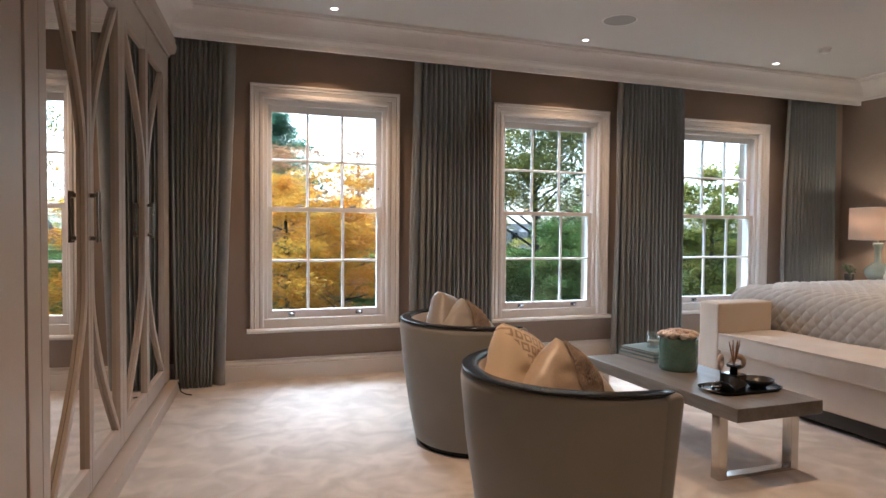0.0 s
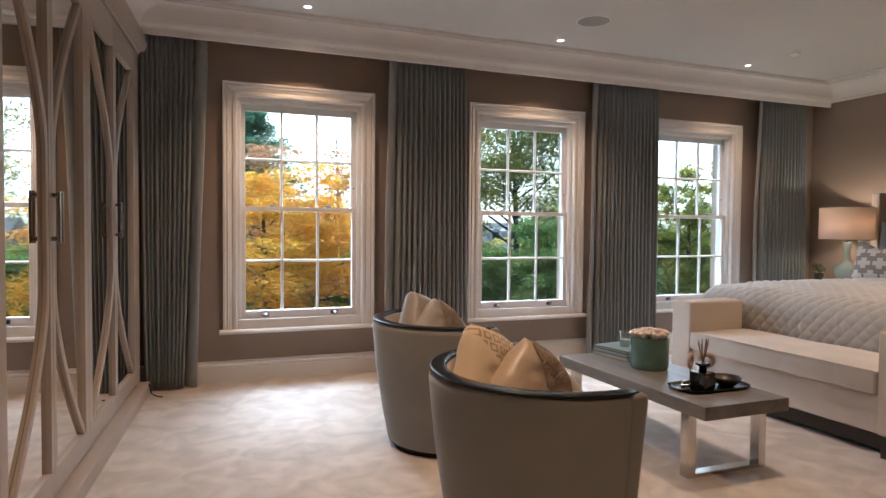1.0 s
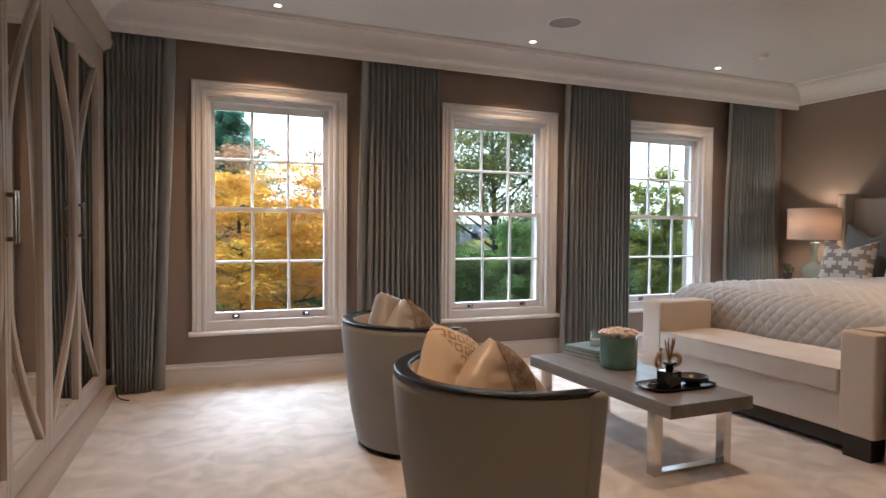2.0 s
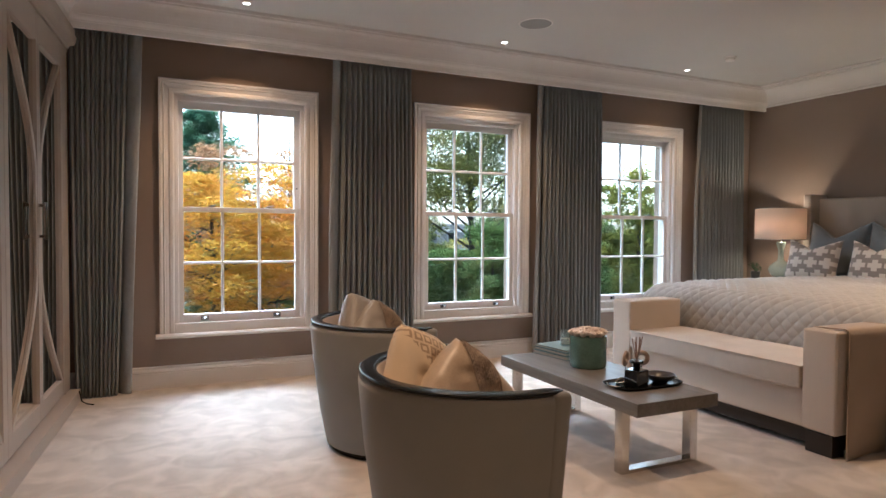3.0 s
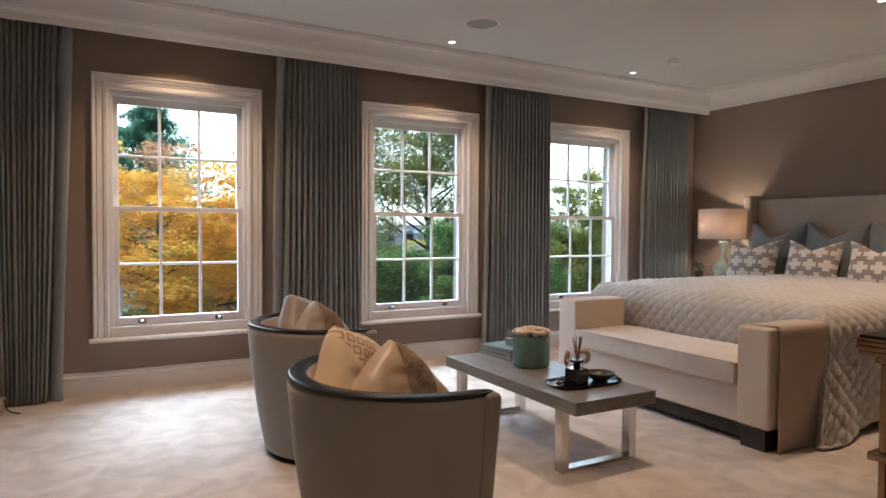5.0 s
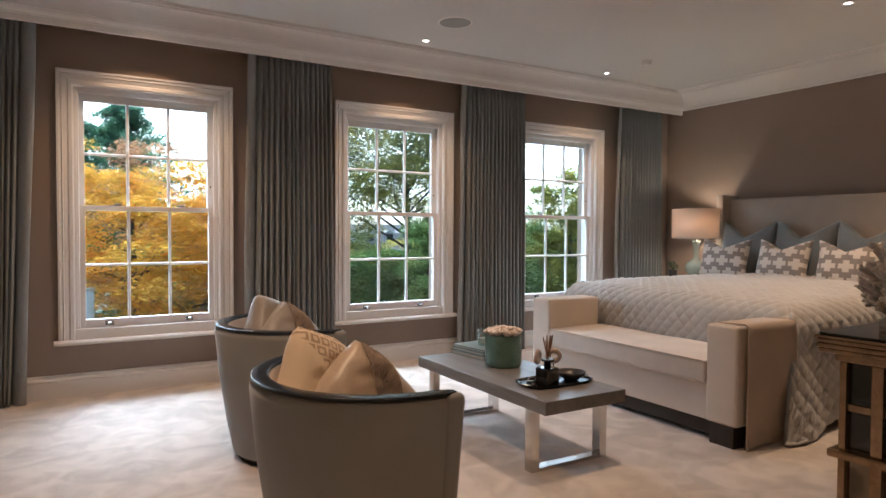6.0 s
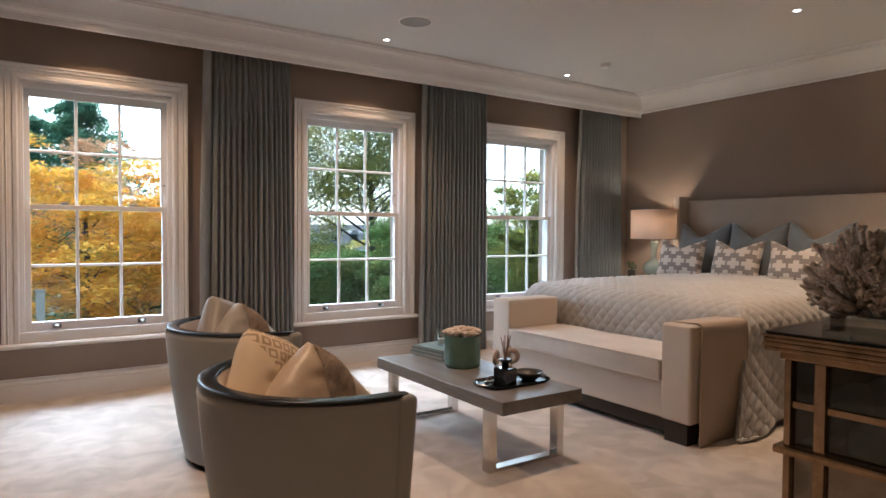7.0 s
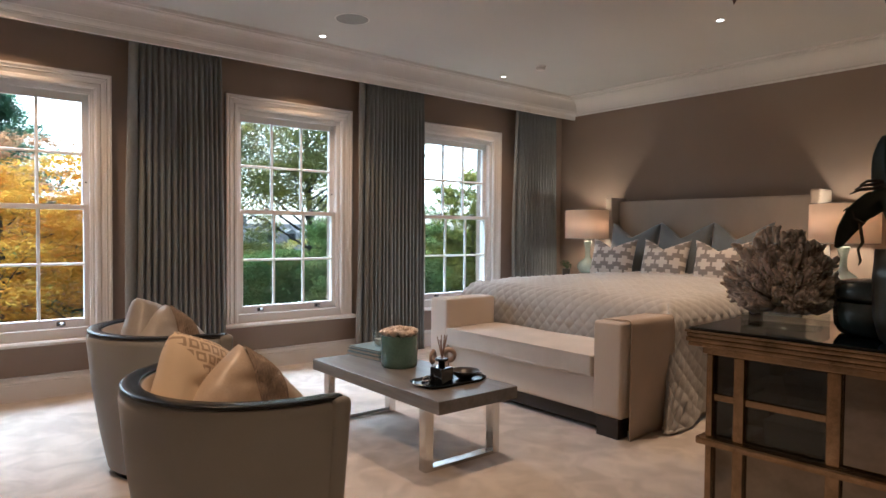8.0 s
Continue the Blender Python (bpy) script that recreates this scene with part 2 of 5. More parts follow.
def sash(name, parent, half, z0, z1, y, top, bottom, stile=0.05):
    bm = bmesh.new()
    d = 0.042
    gx0, gx1, gz0, gz1 = -half + stile, half - stile, z0 + bottom, z1 - top
    box(bm, -half, gx0, y, y + d, z0, z1, bevel=0.003)
    box(bm, gx1, half, y, y + d, z0, z1, bevel=0.003)
    box(bm, gx0, gx1, y + 0.0005, y + d - 0.0005, z0, gz0, bevel=0.003)
    box(bm, gx0, gx1, y + 0.0005, y + d - 0.0005, gz1, z1, bevel=0.003)
    w, h = (gx1 - gx0) / 3, (gz1 - gz0) / 2
    for i in (1, 2):
        x = gx0 + w * i
        extrude(bm, [(x - 0.011, y + 0.012), (x - 0.005, y + 0.004), (x + 0.005, y + 0.004), (x + 0.011, y + 0.012), (x + 0.011, y + 0.034), (x - 0.011, y + 0.034)], "z", gz0, gz1)
    z = gz0 + h
    extrude(bm, [(y + 0.0125, z - 0.011), (y + 0.0045, z - 0.005), (y + 0.0045, z + 0.005), (y + 0.0125, z + 0.011), (y + 0.0335, z + 0.011), (y + 0.0335, z - 0.011)], "x", gx0, gx1)
    ob = part(name, bm, M_TRIM, parent)
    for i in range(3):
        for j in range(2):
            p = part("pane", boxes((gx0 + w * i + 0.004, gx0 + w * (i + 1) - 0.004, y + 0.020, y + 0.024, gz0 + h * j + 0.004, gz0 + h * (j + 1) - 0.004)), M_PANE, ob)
            # panes cast no shadow, so direct daylight skips their tint
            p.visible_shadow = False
    return ob


def sash_window():
    w = thing("window_1", "white timber sash window with twelve panes", "window", pose(WIN[0], 0, 0), kind="structure")
    prof = [(-0.012, -0.02), (-0.012, 0.012), (0.0, 0.02), (0.022, 0.02), (0.026, 0.012), (0.032, 0.012), (0.045, 0.018), (0.058, 0.022), (0.064, 0.03), (0.07, 0.022), (0.078, 0.026), (0.086, 0.034), (0.1, 0.034), (0.1, 0.0)]
    part("architrave", frame_sweep(bmesh.new(), -OPEN_W, OPEN_W, 0.432, OPEN_Z1 + 0.01, prof, WY), M_TRIM, w)
    y0 = WY - 0.002
    lin = boxes((-OPEN_W + 0.001, -OPEN_W + 0.03, y0 + 0.024, WY + 0.2, OPEN_Z0, OPEN_Z1), (OPEN_W - 0.03, OPEN_W - 0.001, y0 + 0.024, WY + 0.2, OPEN_Z0, OPEN_Z1),
                (-OPEN_W + 0.03, OPEN_W - 0.03, y0 + 0.025, WY + 0.2, OPEN_Z1 - 0.03, OPEN_Z1 - 0.001), (-OPEN_W + 0.03, OPEN_W - 0.03, y0 + 0.025, WY + 0.24, OPEN_Z0 + 0.001, OPEN_Z0 + 0.045), bevel=0.002)
    part("window_frame", lin, M_TRIM, w)
    bead = frame_sweep(bmesh.new(), -OPEN_W + 0.045, OPEN_W - 0.045, OPEN_Z0 + 0.045, OPEN_Z1 - 0.045, [(0, 0), (0, 0.014), (0.005, 0.02), (0.015, 0.02), (0.015, 0)], WY + 0.05)
    part("staff_bead", bead, M_TRIM, w)
    h = OPEN_W - 0.032
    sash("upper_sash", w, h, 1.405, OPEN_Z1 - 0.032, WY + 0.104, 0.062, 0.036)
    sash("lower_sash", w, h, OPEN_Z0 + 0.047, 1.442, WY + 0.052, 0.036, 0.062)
    sill = bmesh.new()
    extrude(sill, [(WY + 0.02, 0.395), (WY - 0.05, 0.395), (WY - 0.062, 0.402), (WY - 0.064, 0.415), (WY - 0.056, 0.427), (WY - 0.04, 0.43), (WY + 0.02, 0.43)], "x", -OPEN_W - 0.13, OPEN_W + 0.13)
    part("window_sill", sill, M_TRIM, w)
    part("bottom_rail_apron", boxes((-OPEN_W + 0.013, OPEN_W - 0.013, WY - 0.004, WY + 0.05, 0.431, OPEN_Z0 + 0.045), bevel=0.003), M_TRIM, w)
    for x in (-0.29, 0.29):
        lift = bmesh.new()
        box(lift, x - 0.03, x + 0.03, WY + 0.044, WY + 0.053, OPEN_Z0 + 0.058, OPEN_Z0 + 0.092, bevel=0.003)
        tube(lift, [(x, WY + 0.05, OPEN_Z0 + 0.072), (x, WY + 0.03, OPEN_Z0 + 0.067), (x, WY + 0.018, OPEN_Z0 + 0.085)], 0.012)
        part("sash_lift", lift, M_LIFT, w, "small chrome sash lift")
        lock = bmesh.new()
        box(lock, x * 0.8 - 0.03, x * 0.8 + 0.03, WY + 0.06, WY + 0.088, 1.4425, 1.45, bevel=0.002)
        tube(lock, [(x * 0.8 - 0.02, WY + 0.074, 1.455), (x * 0.8 + 0.035, WY + 0.07, 1.462)], 0.006)
        part("sash_fastener", lock, M_LIFT, w, "chrome sash fastener")
    hole = lathe(bmesh.new(), [(0.006, 0), (0.006, 0.004), (0.003, 0.006)], 12)
    bmesh.ops.transform(hole, matrix=pose(OPEN_W - 0.058, WY + 0.104, 1.62, 90), verts=hole.verts)
    part("sash_stop", hole, M_LACQ, w, "small dark sash stop")
    return w


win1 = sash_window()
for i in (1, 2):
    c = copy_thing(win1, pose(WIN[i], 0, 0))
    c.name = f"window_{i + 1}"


# ---- curtains ----
def curtain(x0, x1, pleats, seed, flip=False, spread=0.03, lean=0.0, label=""):
    """Pleats hang straight from the head and drift apart below; the edge band ends one side (the far one if flip)."""
    rnd = random.Random(seed)
    ph = [rnd.uniform(-0.5, 0.5) for _ in range(pleats + 2)]
    top, width, band = 2.9, x1 - x0, 0.095
    cu = thing("curtain", label or "full-length slate grey silk curtain with deep pleats", "curtain", pose((x0 + x1) / 2, 5.67, 0), group="window curtains")
    cuts = [0.0]
    for i in range(pleats):
        cuts.append(cuts[-1] + 1 + 0.45 * ph[i])
    cuts = [c / cuts[-1] for c in cuts]
    sgn = -1 if flip else 1

    def fold(u, z):
        i = max(k for k in range(pleats) if u >= cuts[k] - 1e-9)
        f = (u - cuts[i]) / (cuts[i + 1] - cuts[i])
        low = 1 - z / top
        a = 0.030 + 0.014 * low * (1 + ph[i]) - 0.012 * max(0, (z - 2.45) / 0.45)
        y = -a * (math.sqrt(abs(math.sin(math.pi * f))) * 2 - 1)
        sway = 0.008 * math.sin(1.3 * z + 3 * u + seed) * low
        x = (u - 0.5) * (width - band + spread * (2 * low - 0.6)) + band / 2 + sway
        y += 0.008 * math.sin(1.1 * z + 5 * u + seed) * low + 0.003 * noise.noise((u * 12, z * 1.5, seed))
        y -= 0.02 * max(0, 0.12 - z) * math.sin(23 * u + seed)
        return x, y

    def main(u, v):
        z = 0.006 + v * (top - 0.006)
        x, y = fold(u, z)
        return sgn * x + lean * (1 - z / top), y, z

    def border(u, v):
        z = 0.006 + v * (top - 0.006)
        x, y = fold(0.0, z)
        ripple = 0.008 * math.sin(2.6 * z + seed) + 0.004 * noise.noise((z * 6, u * 3, seed))
        return sgn * (x - (1 - u) * band * (1 + 0.08 * math.sin(2 * z + seed))) + lean * (1 - z / top), y - 0.055 * math.sin(0.5 * math.pi * (1 - u)) - 0.016 * math.sin(u * math.pi) + ripple * (1 - u), z

    bm = bmesh.new()
    grid(bm, pleats * 12 + 1, 40, main)
    bmesh.ops.recalc_face_normals(bm, faces=bm.faces)
    o = part("drape", bm, M_DRAPE, cu, smooth=True)
    sd = o.modifiers.new("thickness", "SOLIDIFY")
    sd.thickness, sd.offset = 0.004, 0
    bm = bmesh.new()
    grid(bm, 9, 40, border)
    o = part("leading_edge", bm, M_DRAPE_EDGE, cu, "paler silver edge band", smooth=True)
    sd = o.modifiers.new("thickness", "SOLIDIFY")
    sd.thickness, sd.offset = 0.006, 0
    return cu


curtain(-0.055, 0.405, 11, 3, flip=True, spread=-0.06, lean=-0.03, label="slate grey pleated curtain beside the mirrored wardrobe")
curtain(1.88, 2.635, 15, 5)
curtain(3.97, 4.79, 16, 8)
curtain(6.13, 6.90, 14, 11, label="slate grey pleated curtain in the corner by the bedside")

# ---- mirrored wardrobe ----
ward = thing("wardrobe", "built-in greige wardrobe with mirrored doors and curved glazing bars", "wardrobe", pose(-0.07, 5.62, 0, 0, 0, -4.43))
# its own x looks into the room, its own y runs back along the doors as minus y
part("plinth", boxes((-0.6, 0.07, -5.2, 0.0, 0.0, 0.085), bevel=0.004), M_WARD, ward)
part("carcass", boxes((-0.6, -0.045, -2.96, 0.0, 0.086, 2.56)), M_WARD, ward)
part("end_stile", boxes((-0.045, 0.0, -0.15, 0.0, 0.086, 2.56), bevel=0.003), M_WARD, ward)
wc = [(-0.1, 2.561), (0.005, 2.561), (0.012, 2.575), (0.03, 2.585), (0.05, 2.60), (0.06, 2.63), (0.06, 2.65), (0.05, 2.655), (0.05, 2.70), (-0.1, 2.70)]
part("wardrobe_cornice", extrude(bmesh.new(), wc, "y", -5.2, 0.12), M_WARD, ward)
wcv = [(-0.6, 2.701), (0.03, 2.701)] + [(0.03 + 0.16 * (1 - math.cos(t * math.pi / 12)), 2.72 + 0.18 * math.sin(t * math.pi / 12)) for t in range(7)] + [(0.2, 2.905), (0.2, CEIL - 0.002), (-0.6, CEIL - 0.002)]
part("ceiling_cove", extrude(bmesh.new(), wcv, "y", -5.2, 0.1), M_TRIM, ward, "white coved cornice above the doors")


def wardrobe_door(s0, s1, meet_low):
    """One door between s0 and s1 along the run; meet_low: its meeting stile is at s0."""
    d = new("door")
    d.parent = ward
    ya, yb = -s1, -s0
    z0, z1 = 0.1, 2.548
    st, rail = 0.075, 0.11
    bm = bmesh.new()
    narrow = 0.038
    la, lb = (st, narrow) if meet_low else (narrow, st)
    box(bm, -0.03, 0.0, ya + 0.002, ya + la, z0, z1, bevel=0.002)
    box(bm, -0.03, 0.0, yb - lb, yb - 0.002, z0, z1, bevel=0.002)
    box(bm, -0.0295, -0.0005, ya + la, yb - lb, z0, z0 + rail, bevel=0.002)
    box(bm, -0.0295, -0.0005, ya + la, yb - lb, z1 - rail - 0.06, z1, bevel=0.002)
    me = part("door_frame", bm, M_WARD, d)
    part("mirror", boxes((-0.026, -0.02, ya + la - 0.006, yb - lb + 0.006, z0 + rail - 0.006, z1 - rail - 0.055)), M_MIRROR, d, "clear mirror panel")
    m0, m1 = z0 + rail, z1 - rail - 0.06
    outer, inner = (ya + la, yb - lb) if meet_low else (yb - lb, ya + la)
    bm = bmesh.new()
    n, wide = 48, 0.047
    prev = None
    for i in range(n + 1):
        f = i / n
        z = m0 + (m1 - m0) * f
        k = abs(2 * f - 1)
        c = inner + (outer - inner) * (max(0.0, (k - 0.27) / 0.73) ** 1.55) * 0.97
        c += (outer - inner) * 0.015
        sgn = 1 if outer > inner else -1
        a, b = c - wide / 2 * sgn, c + wide / 2 * sgn
        lo, hi = min(ya + la, yb - lb), max(ya + la, yb - lb)
        a, b = max(lo, min(hi, a)), max(lo, min(hi, b))
        if abs(a - b) < 0.004:
            b = a + 0.004 * sgn
        ring = [bm.verts.new(p) for p in ((-0.019, a, z), (-0.004, a, z), (-0.001, a + 0.25 * (b - a), z), (-0.001, a + 0.75 * (b - a), z), (-0.004, b, z), (-0.019, b, z))]
        if prev:
            for q in range(6):
                bm.faces.new((prev[q], prev[(q + 1) % 6], ring[(q + 1) % 6], ring[q]))
        else:
            bm.faces.new(ring[::-1])
        prev = ring
    bm.faces.new(prev)
    bmesh.ops.recalc_face_normals(bm, faces=bm.faces)
    part("curved_bar", bm, M_WARD, d)
    y = (yb - 0.021) if meet_low else (ya + 0.021)
    hb = bmesh.new()
    box(hb, 0.0, 0.03, y - 0.009, y + 0.009, 1.205, 1.225, bevel=0.002)
    box(hb, 0.0, 0.03, y - 0.009, y + 0.009, 1.39, 1.41, bevel=0.002)
    box(hb, 0.029, 0.039, y - 0.01, y + 0.01, 1.195, 1.42, bevel=0.003)
    part("handle", hb, M_CHROME, d, "chrome bar handle")
    return me


wardrobe_door(0.15, 0.85, False)
wardrobe_door(0.85, 1.55, True)
wardrobe_door(1.55, 2.165, False)
wardrobe_door(2.165, 2.78, True)
part("end_stile", boxes((-0.045, 0.0, -2.905, -2.782, 0.086, 2.56), bevel=0.003), M_WARD, ward)
part("pilaster", boxes((-0.6, -0.002, -5.2, -2.925, 0.086, 2.56), bevel=0.004), M_WARD, ward)


cb_pts = [(0.075, -0.10, 0.088), (0.085, -0.14, 0.086), (0.10, -0.16, 0.03), (0.13, -0.15, 0.006), (0.18, -0.19, 0.006)]
cable = part("cable", tube(bmesh.new(), cb_pts, 0.005, 6), M_LACQ, None, smooth=True)
cable.matrix_basis = pose(-0.07, 5.62, 0, 0, 0, -4.43)
tagged(cable, "short dark cable lying over the wardrobe plinth", "cable")

# ---- tub chairs ----
CH_R, CH_Z = 0.475, 0.757


def plan(t, r, arm):
    """The U of the chair: t from 0 at one arm's end, round the back, to 1 at the other."""
    total = 2 * arm + math.pi * r
    s = t * total
    if s < arm:
        return Vector((arm - s, -r, 0)), Vector((0, -1, 0))
    if s > arm + math.pi * r:
        return Vector((s - arm - math.pi * r, r, 0)), Vector((0, 1, 0))
    a = -math.pi / 2 - (s - arm) / r
    n = Vector((math.cos(a), math.sin(a), 0))
    return n * r, n


def tub_chair(at, label):
    ch = thing("tub_chair", label, "armchair", at, group="tub chairs by the coffee table")
    bm = bmesh.new()
    arm, th = 0.025, 0.085
    prof = [(0.0, 0.035, 0.80), (0.0, 0.2, 0.87), (0.0, 0.45, 0.95), (0.0, CH_Z - 0.06, 1.0), (-0.004, CH_Z - 0.038, 1.0), (-0.016, CH_Z - 0.025, 1.0), (-th + 0.012, CH_Z - 0.025, 1.0), (-th, 0.69, 1.0), (-th, 0.5, 0.97), (-th, 0.3, 0.92), (-th, 0.035, 0.82)]

    def shell(u, v):
        k = min(int(v * len(prof)), len(prof) - 1)
        off, z, sc = prof[k]
        p, n = plan(u, CH_R * sc, arm)
        return p + n * off + Vector((0, 0, z))

    nu = 49
    vs = [[bm.verts.new(shell(i / (nu - 1), (j + 0.5) / len(prof))) for j in range(len(prof))] for i in range(nu)]
    for i in range(nu - 1):
        for j in range(len(prof)):
            f = bm.faces.new((vs[i][j], vs[i + 1][j], vs[i + 1][(j + 1) % len(prof)], vs[i][(j + 1) % len(prof)]))
            if 6 <= j <= 9:
                f.material_index = 1
    bm.faces.new(vs[0])
    bm.faces.new(vs[-1])
    bmesh.ops.recalc_face_normals(bm, faces=bm.faces)
    part("upholstered_shell", bm, M_CHAIR, ch, "grey taupe velvet shell, cream inside", smooth=True, mats=(M_CHAIR_IN,)).modifiers.new("crease", "EDGE_SPLIT").split_angle = radians(45)
    for sg in (-1, 1):
        a = bmesh.new()
        box(a, arm - 0.002, arm + 0.072, sg * (CH_R - 0.088) if sg > 0 else -CH_R - 0.004, CH_R + 0.004 if sg > 0 else -CH_R + 0.088, 0.035, CH_Z - 0.018, bevel=0.028, seg=4)
        for v in a.verts:
            v.co.y *= 0.80 + 0.20 * min(1, v.co.z / 0.7)
        part("arm_front", a, M_CHAIR, ch, "padded front border of the arm", smooth=True)
    bm = bmesh.new()
    sec = [(-0.006, 0.0), (-0.003, 0.008), (-0.007, 0.011), (-0.012, 0.012), (-0.058, 0.012), (-0.064, 0.010), (-0.068, 0.007), (-0.066, 0.0)]
    rows = []
    for i in range(61):
        t = i / 60
        p, n = plan(t, CH_R, arm + 0.045)
        end = min(i, 60 - i)
        k = 1.0 if end > 1 else (0.75 if end == 1 else 0.45)
        rows.append([bm.verts.new(p + n * (-0.034 + (o + 0.034) * k) + Vector((0, 0, CH_Z - 0.024 + z * (0.6 + 0.4 * k)))) for o, z in sec])
    for a, b in zip(rows, rows[1:]):
        for j in range(len(sec)):
            bm.faces.new((a[j], b[j], b[(j + 1) % len(sec)], a[(j + 1) % len(sec)]))
    bm.faces.new(rows[0])
    bm.faces.new(rows[-1])
    bmesh.ops.recalc_face_normals(bm, faces=bm.faces)
    part("rim", bm, M_LACQ, ch, "black lacquered wooden top rail", smooth=True)
    bm = bmesh.new()

    def seat(u, v):
        a = 2 * math.pi * u
        r = 0.36
        c, s = math.cos(a), math.sin(a)
        e = 0.75
        x = r * (abs(c) ** e) * (1 if c > 0 else -1) + 0.06
        y = r * (abs(s) ** e) * (1 if s > 0 else -1)
        k = [(0.0, 0.26), (0.9, 0.26), (1.0, 0.28), (1.02, 0.36), (0.98, 0.41), (0.8, 0.43), (0.0, 0.44)][round(v * 6)]
        return min(0.1, 0.06 + (x - 0.06) * k[0]), y * k[0], k[1]
    grid(bm, 32, 7, seat, close_u=True)
    part("seat_cushion", bm, M_CHAIR_IN, ch, "cream seat cushion", smooth=True)
    bm = bmesh.new()
    lathe(bm, [(0.26, 0.0), (0.355, 0.0), (0.365, 0.03), (0.35, 0.036), (0.26, 0.036)], 40)
    for v in bm.verts:
        v.co.x = min(v.co.x, 0.095)
    part("base", bm, M_LACQ, ch, "low black plinth ring")
    box_b = boxes((-0.2, arm + 0.03, -0.33, 0.33, 0.037, 0.265), bevel=0.02)
    part("seat_base", box_b, M_CHAIR, ch)
    return ch


tub_chair(pose(1.63, 2.48, 0, 0, 0, 0), "grey taupe velvet tub chair with black lacquered rail, cushions on it")
tub_chair(pose(1.77, 3.86, 0, 0, 0, 0), "grey taupe velvet tub chair with black rail, nearer the windows")


# ---- cushions ----
def cushion(name, label, w, h, t, m, material, chop=0.0, category="cushion", group="", rumple=0.006, seed=0.0, point=0.10, n=30, puff=0.42, soft=0.0):
    bm = bmesh.new()
    uv = bm.loops.layers.uv.new("uv")

    def side(sg):
        def f(u, v):
            a, b = 2 * u - 1, 2 * v - 1
            ea, eb = 1 - a * a, 1 - b * b
            cut = 1 - soft * (a * b) ** 2
            x = a * w / 2 * (1 - point * eb * abs(a)) * cut
            z = b * h / 2 * (1 - point * ea * abs(b)) * cut
            if b > 0:
                z -= chop * h * (1 - abs(a)) ** 1.6 * b * b
            th = t / 2 * (max(ea, 0) ** puff) * (max(eb, 0) ** puff)
            th *= 1 + 0.06 * math.sin(5 * a + 3 * b + sg)
            k = rumple * (1 - max(abs(a), abs(b)) ** 4)
            th += k * noise.noise((x * 9 + seed, z * 9, sg)) + 0.5 * k * noise.noise((x * 24, z * 24 + seed, sg))
            return x + 0.4 * rumple * noise.noise((z * 7, seed, 0)), sg * th, z + 0.4 * rumple * noise.noise((x * 7, 0, seed))
        return f
    for sg in (1, -1):
        vs, fs = grid(bm, n, n, side(sg))
        for i in range(n - 1):
            for j in range(n - 1):
                f = fs[i * (n - 1) + j]
                for lp, (p, q) in zip(f.loops, ((i, j), (i + 1, j), (i + 1, j + 1), (i, j + 1))):
                    lp[uv].uv = (lp.vert.co.x / w + 0.5, lp.vert.co.z / h + 0.5)
    bmesh.ops.remove_doubles(bm, verts=bm.verts, dist=0.0004)
    bmesh.ops.recalc_face_normals(bm, faces=bm.faces)
    ob = part(name, bm, material, smooth=True)
    ob.matrix_basis = m
    return tagged(ob, label, category, group)


def pattern_mat(name, ground, ink, tiles, arm, kind="plus"):
    m = mat(name, ground, 0.75, vary=0.08, scale=6, fine=300, bump=0.2, sheen=0.3)
    n, l = m.node_tree.nodes, m.node_tree.links
    uvn, sp = n.new("ShaderNodeUVMap"), n.new("ShaderNodeSeparateXYZ")
    l.new(uvn.outputs[0], sp.inputs[0])

    def op(kind_, a, b=None, c=None):
        q = n.new("ShaderNodeMath")
        q.operation = kind_
        for i, v in enumerate((a, b, c)):
            if v is None:
                continue
            if isinstance(v, (int, float)):
                q.inputs[i].default_value = v
            else:
                l.new(v, q.inputs[i])
        return q.outputs[0]
    v = op("MULTIPLY", sp.outputs[1], tiles)
    shift = op("MULTIPLY", op("MODULO", op("FLOOR", v), 2), 0.5)
    u = op("ADD", op("MULTIPLY", sp.outputs[0], tiles), shift)
    fu, fv = op("ABSOLUTE", op("SUBTRACT", op("FRACT", u), 0.5)), op("ABSOLUTE", op("SUBTRACT", op("FRACT", v), 0.5))
    if kind == "plus":
        one = op("MULTIPLY", op("LESS_THAN", fu, arm), op("LESS_THAN", fv, 0.43))
        two = op("MULTIPLY", op("LESS_THAN", fv, arm), op("LESS_THAN", fu, 0.43))
        mask = op("MAXIMUM", one, two)
    else:
        big = op("MAXIMUM", fu, fv)
        ring = op("MULTIPLY", op("LESS_THAN", big, 0.4), op("GREATER_THAN", big, 0.2))
        mask = op("MULTIPLY", ring, op("GREATER_THAN", op("ADD", sp.outputs[0], sp.outputs[1]), 0.88))
    mx = n.new("ShaderNodeMix")
    mx.data_type = "RGBA"
    b = n["Principled BSDF"]
    old = b.inputs["Base Color"].links[0].from_socket
    l.new(mask, mx.inputs["Factor"])
    l.new(old, mx.inputs["A"])
    mx.inputs["B"].default_value = (*ink, 1)
    l.new(mx.outputs["Result"], b.inputs["Base Color"])
    return m


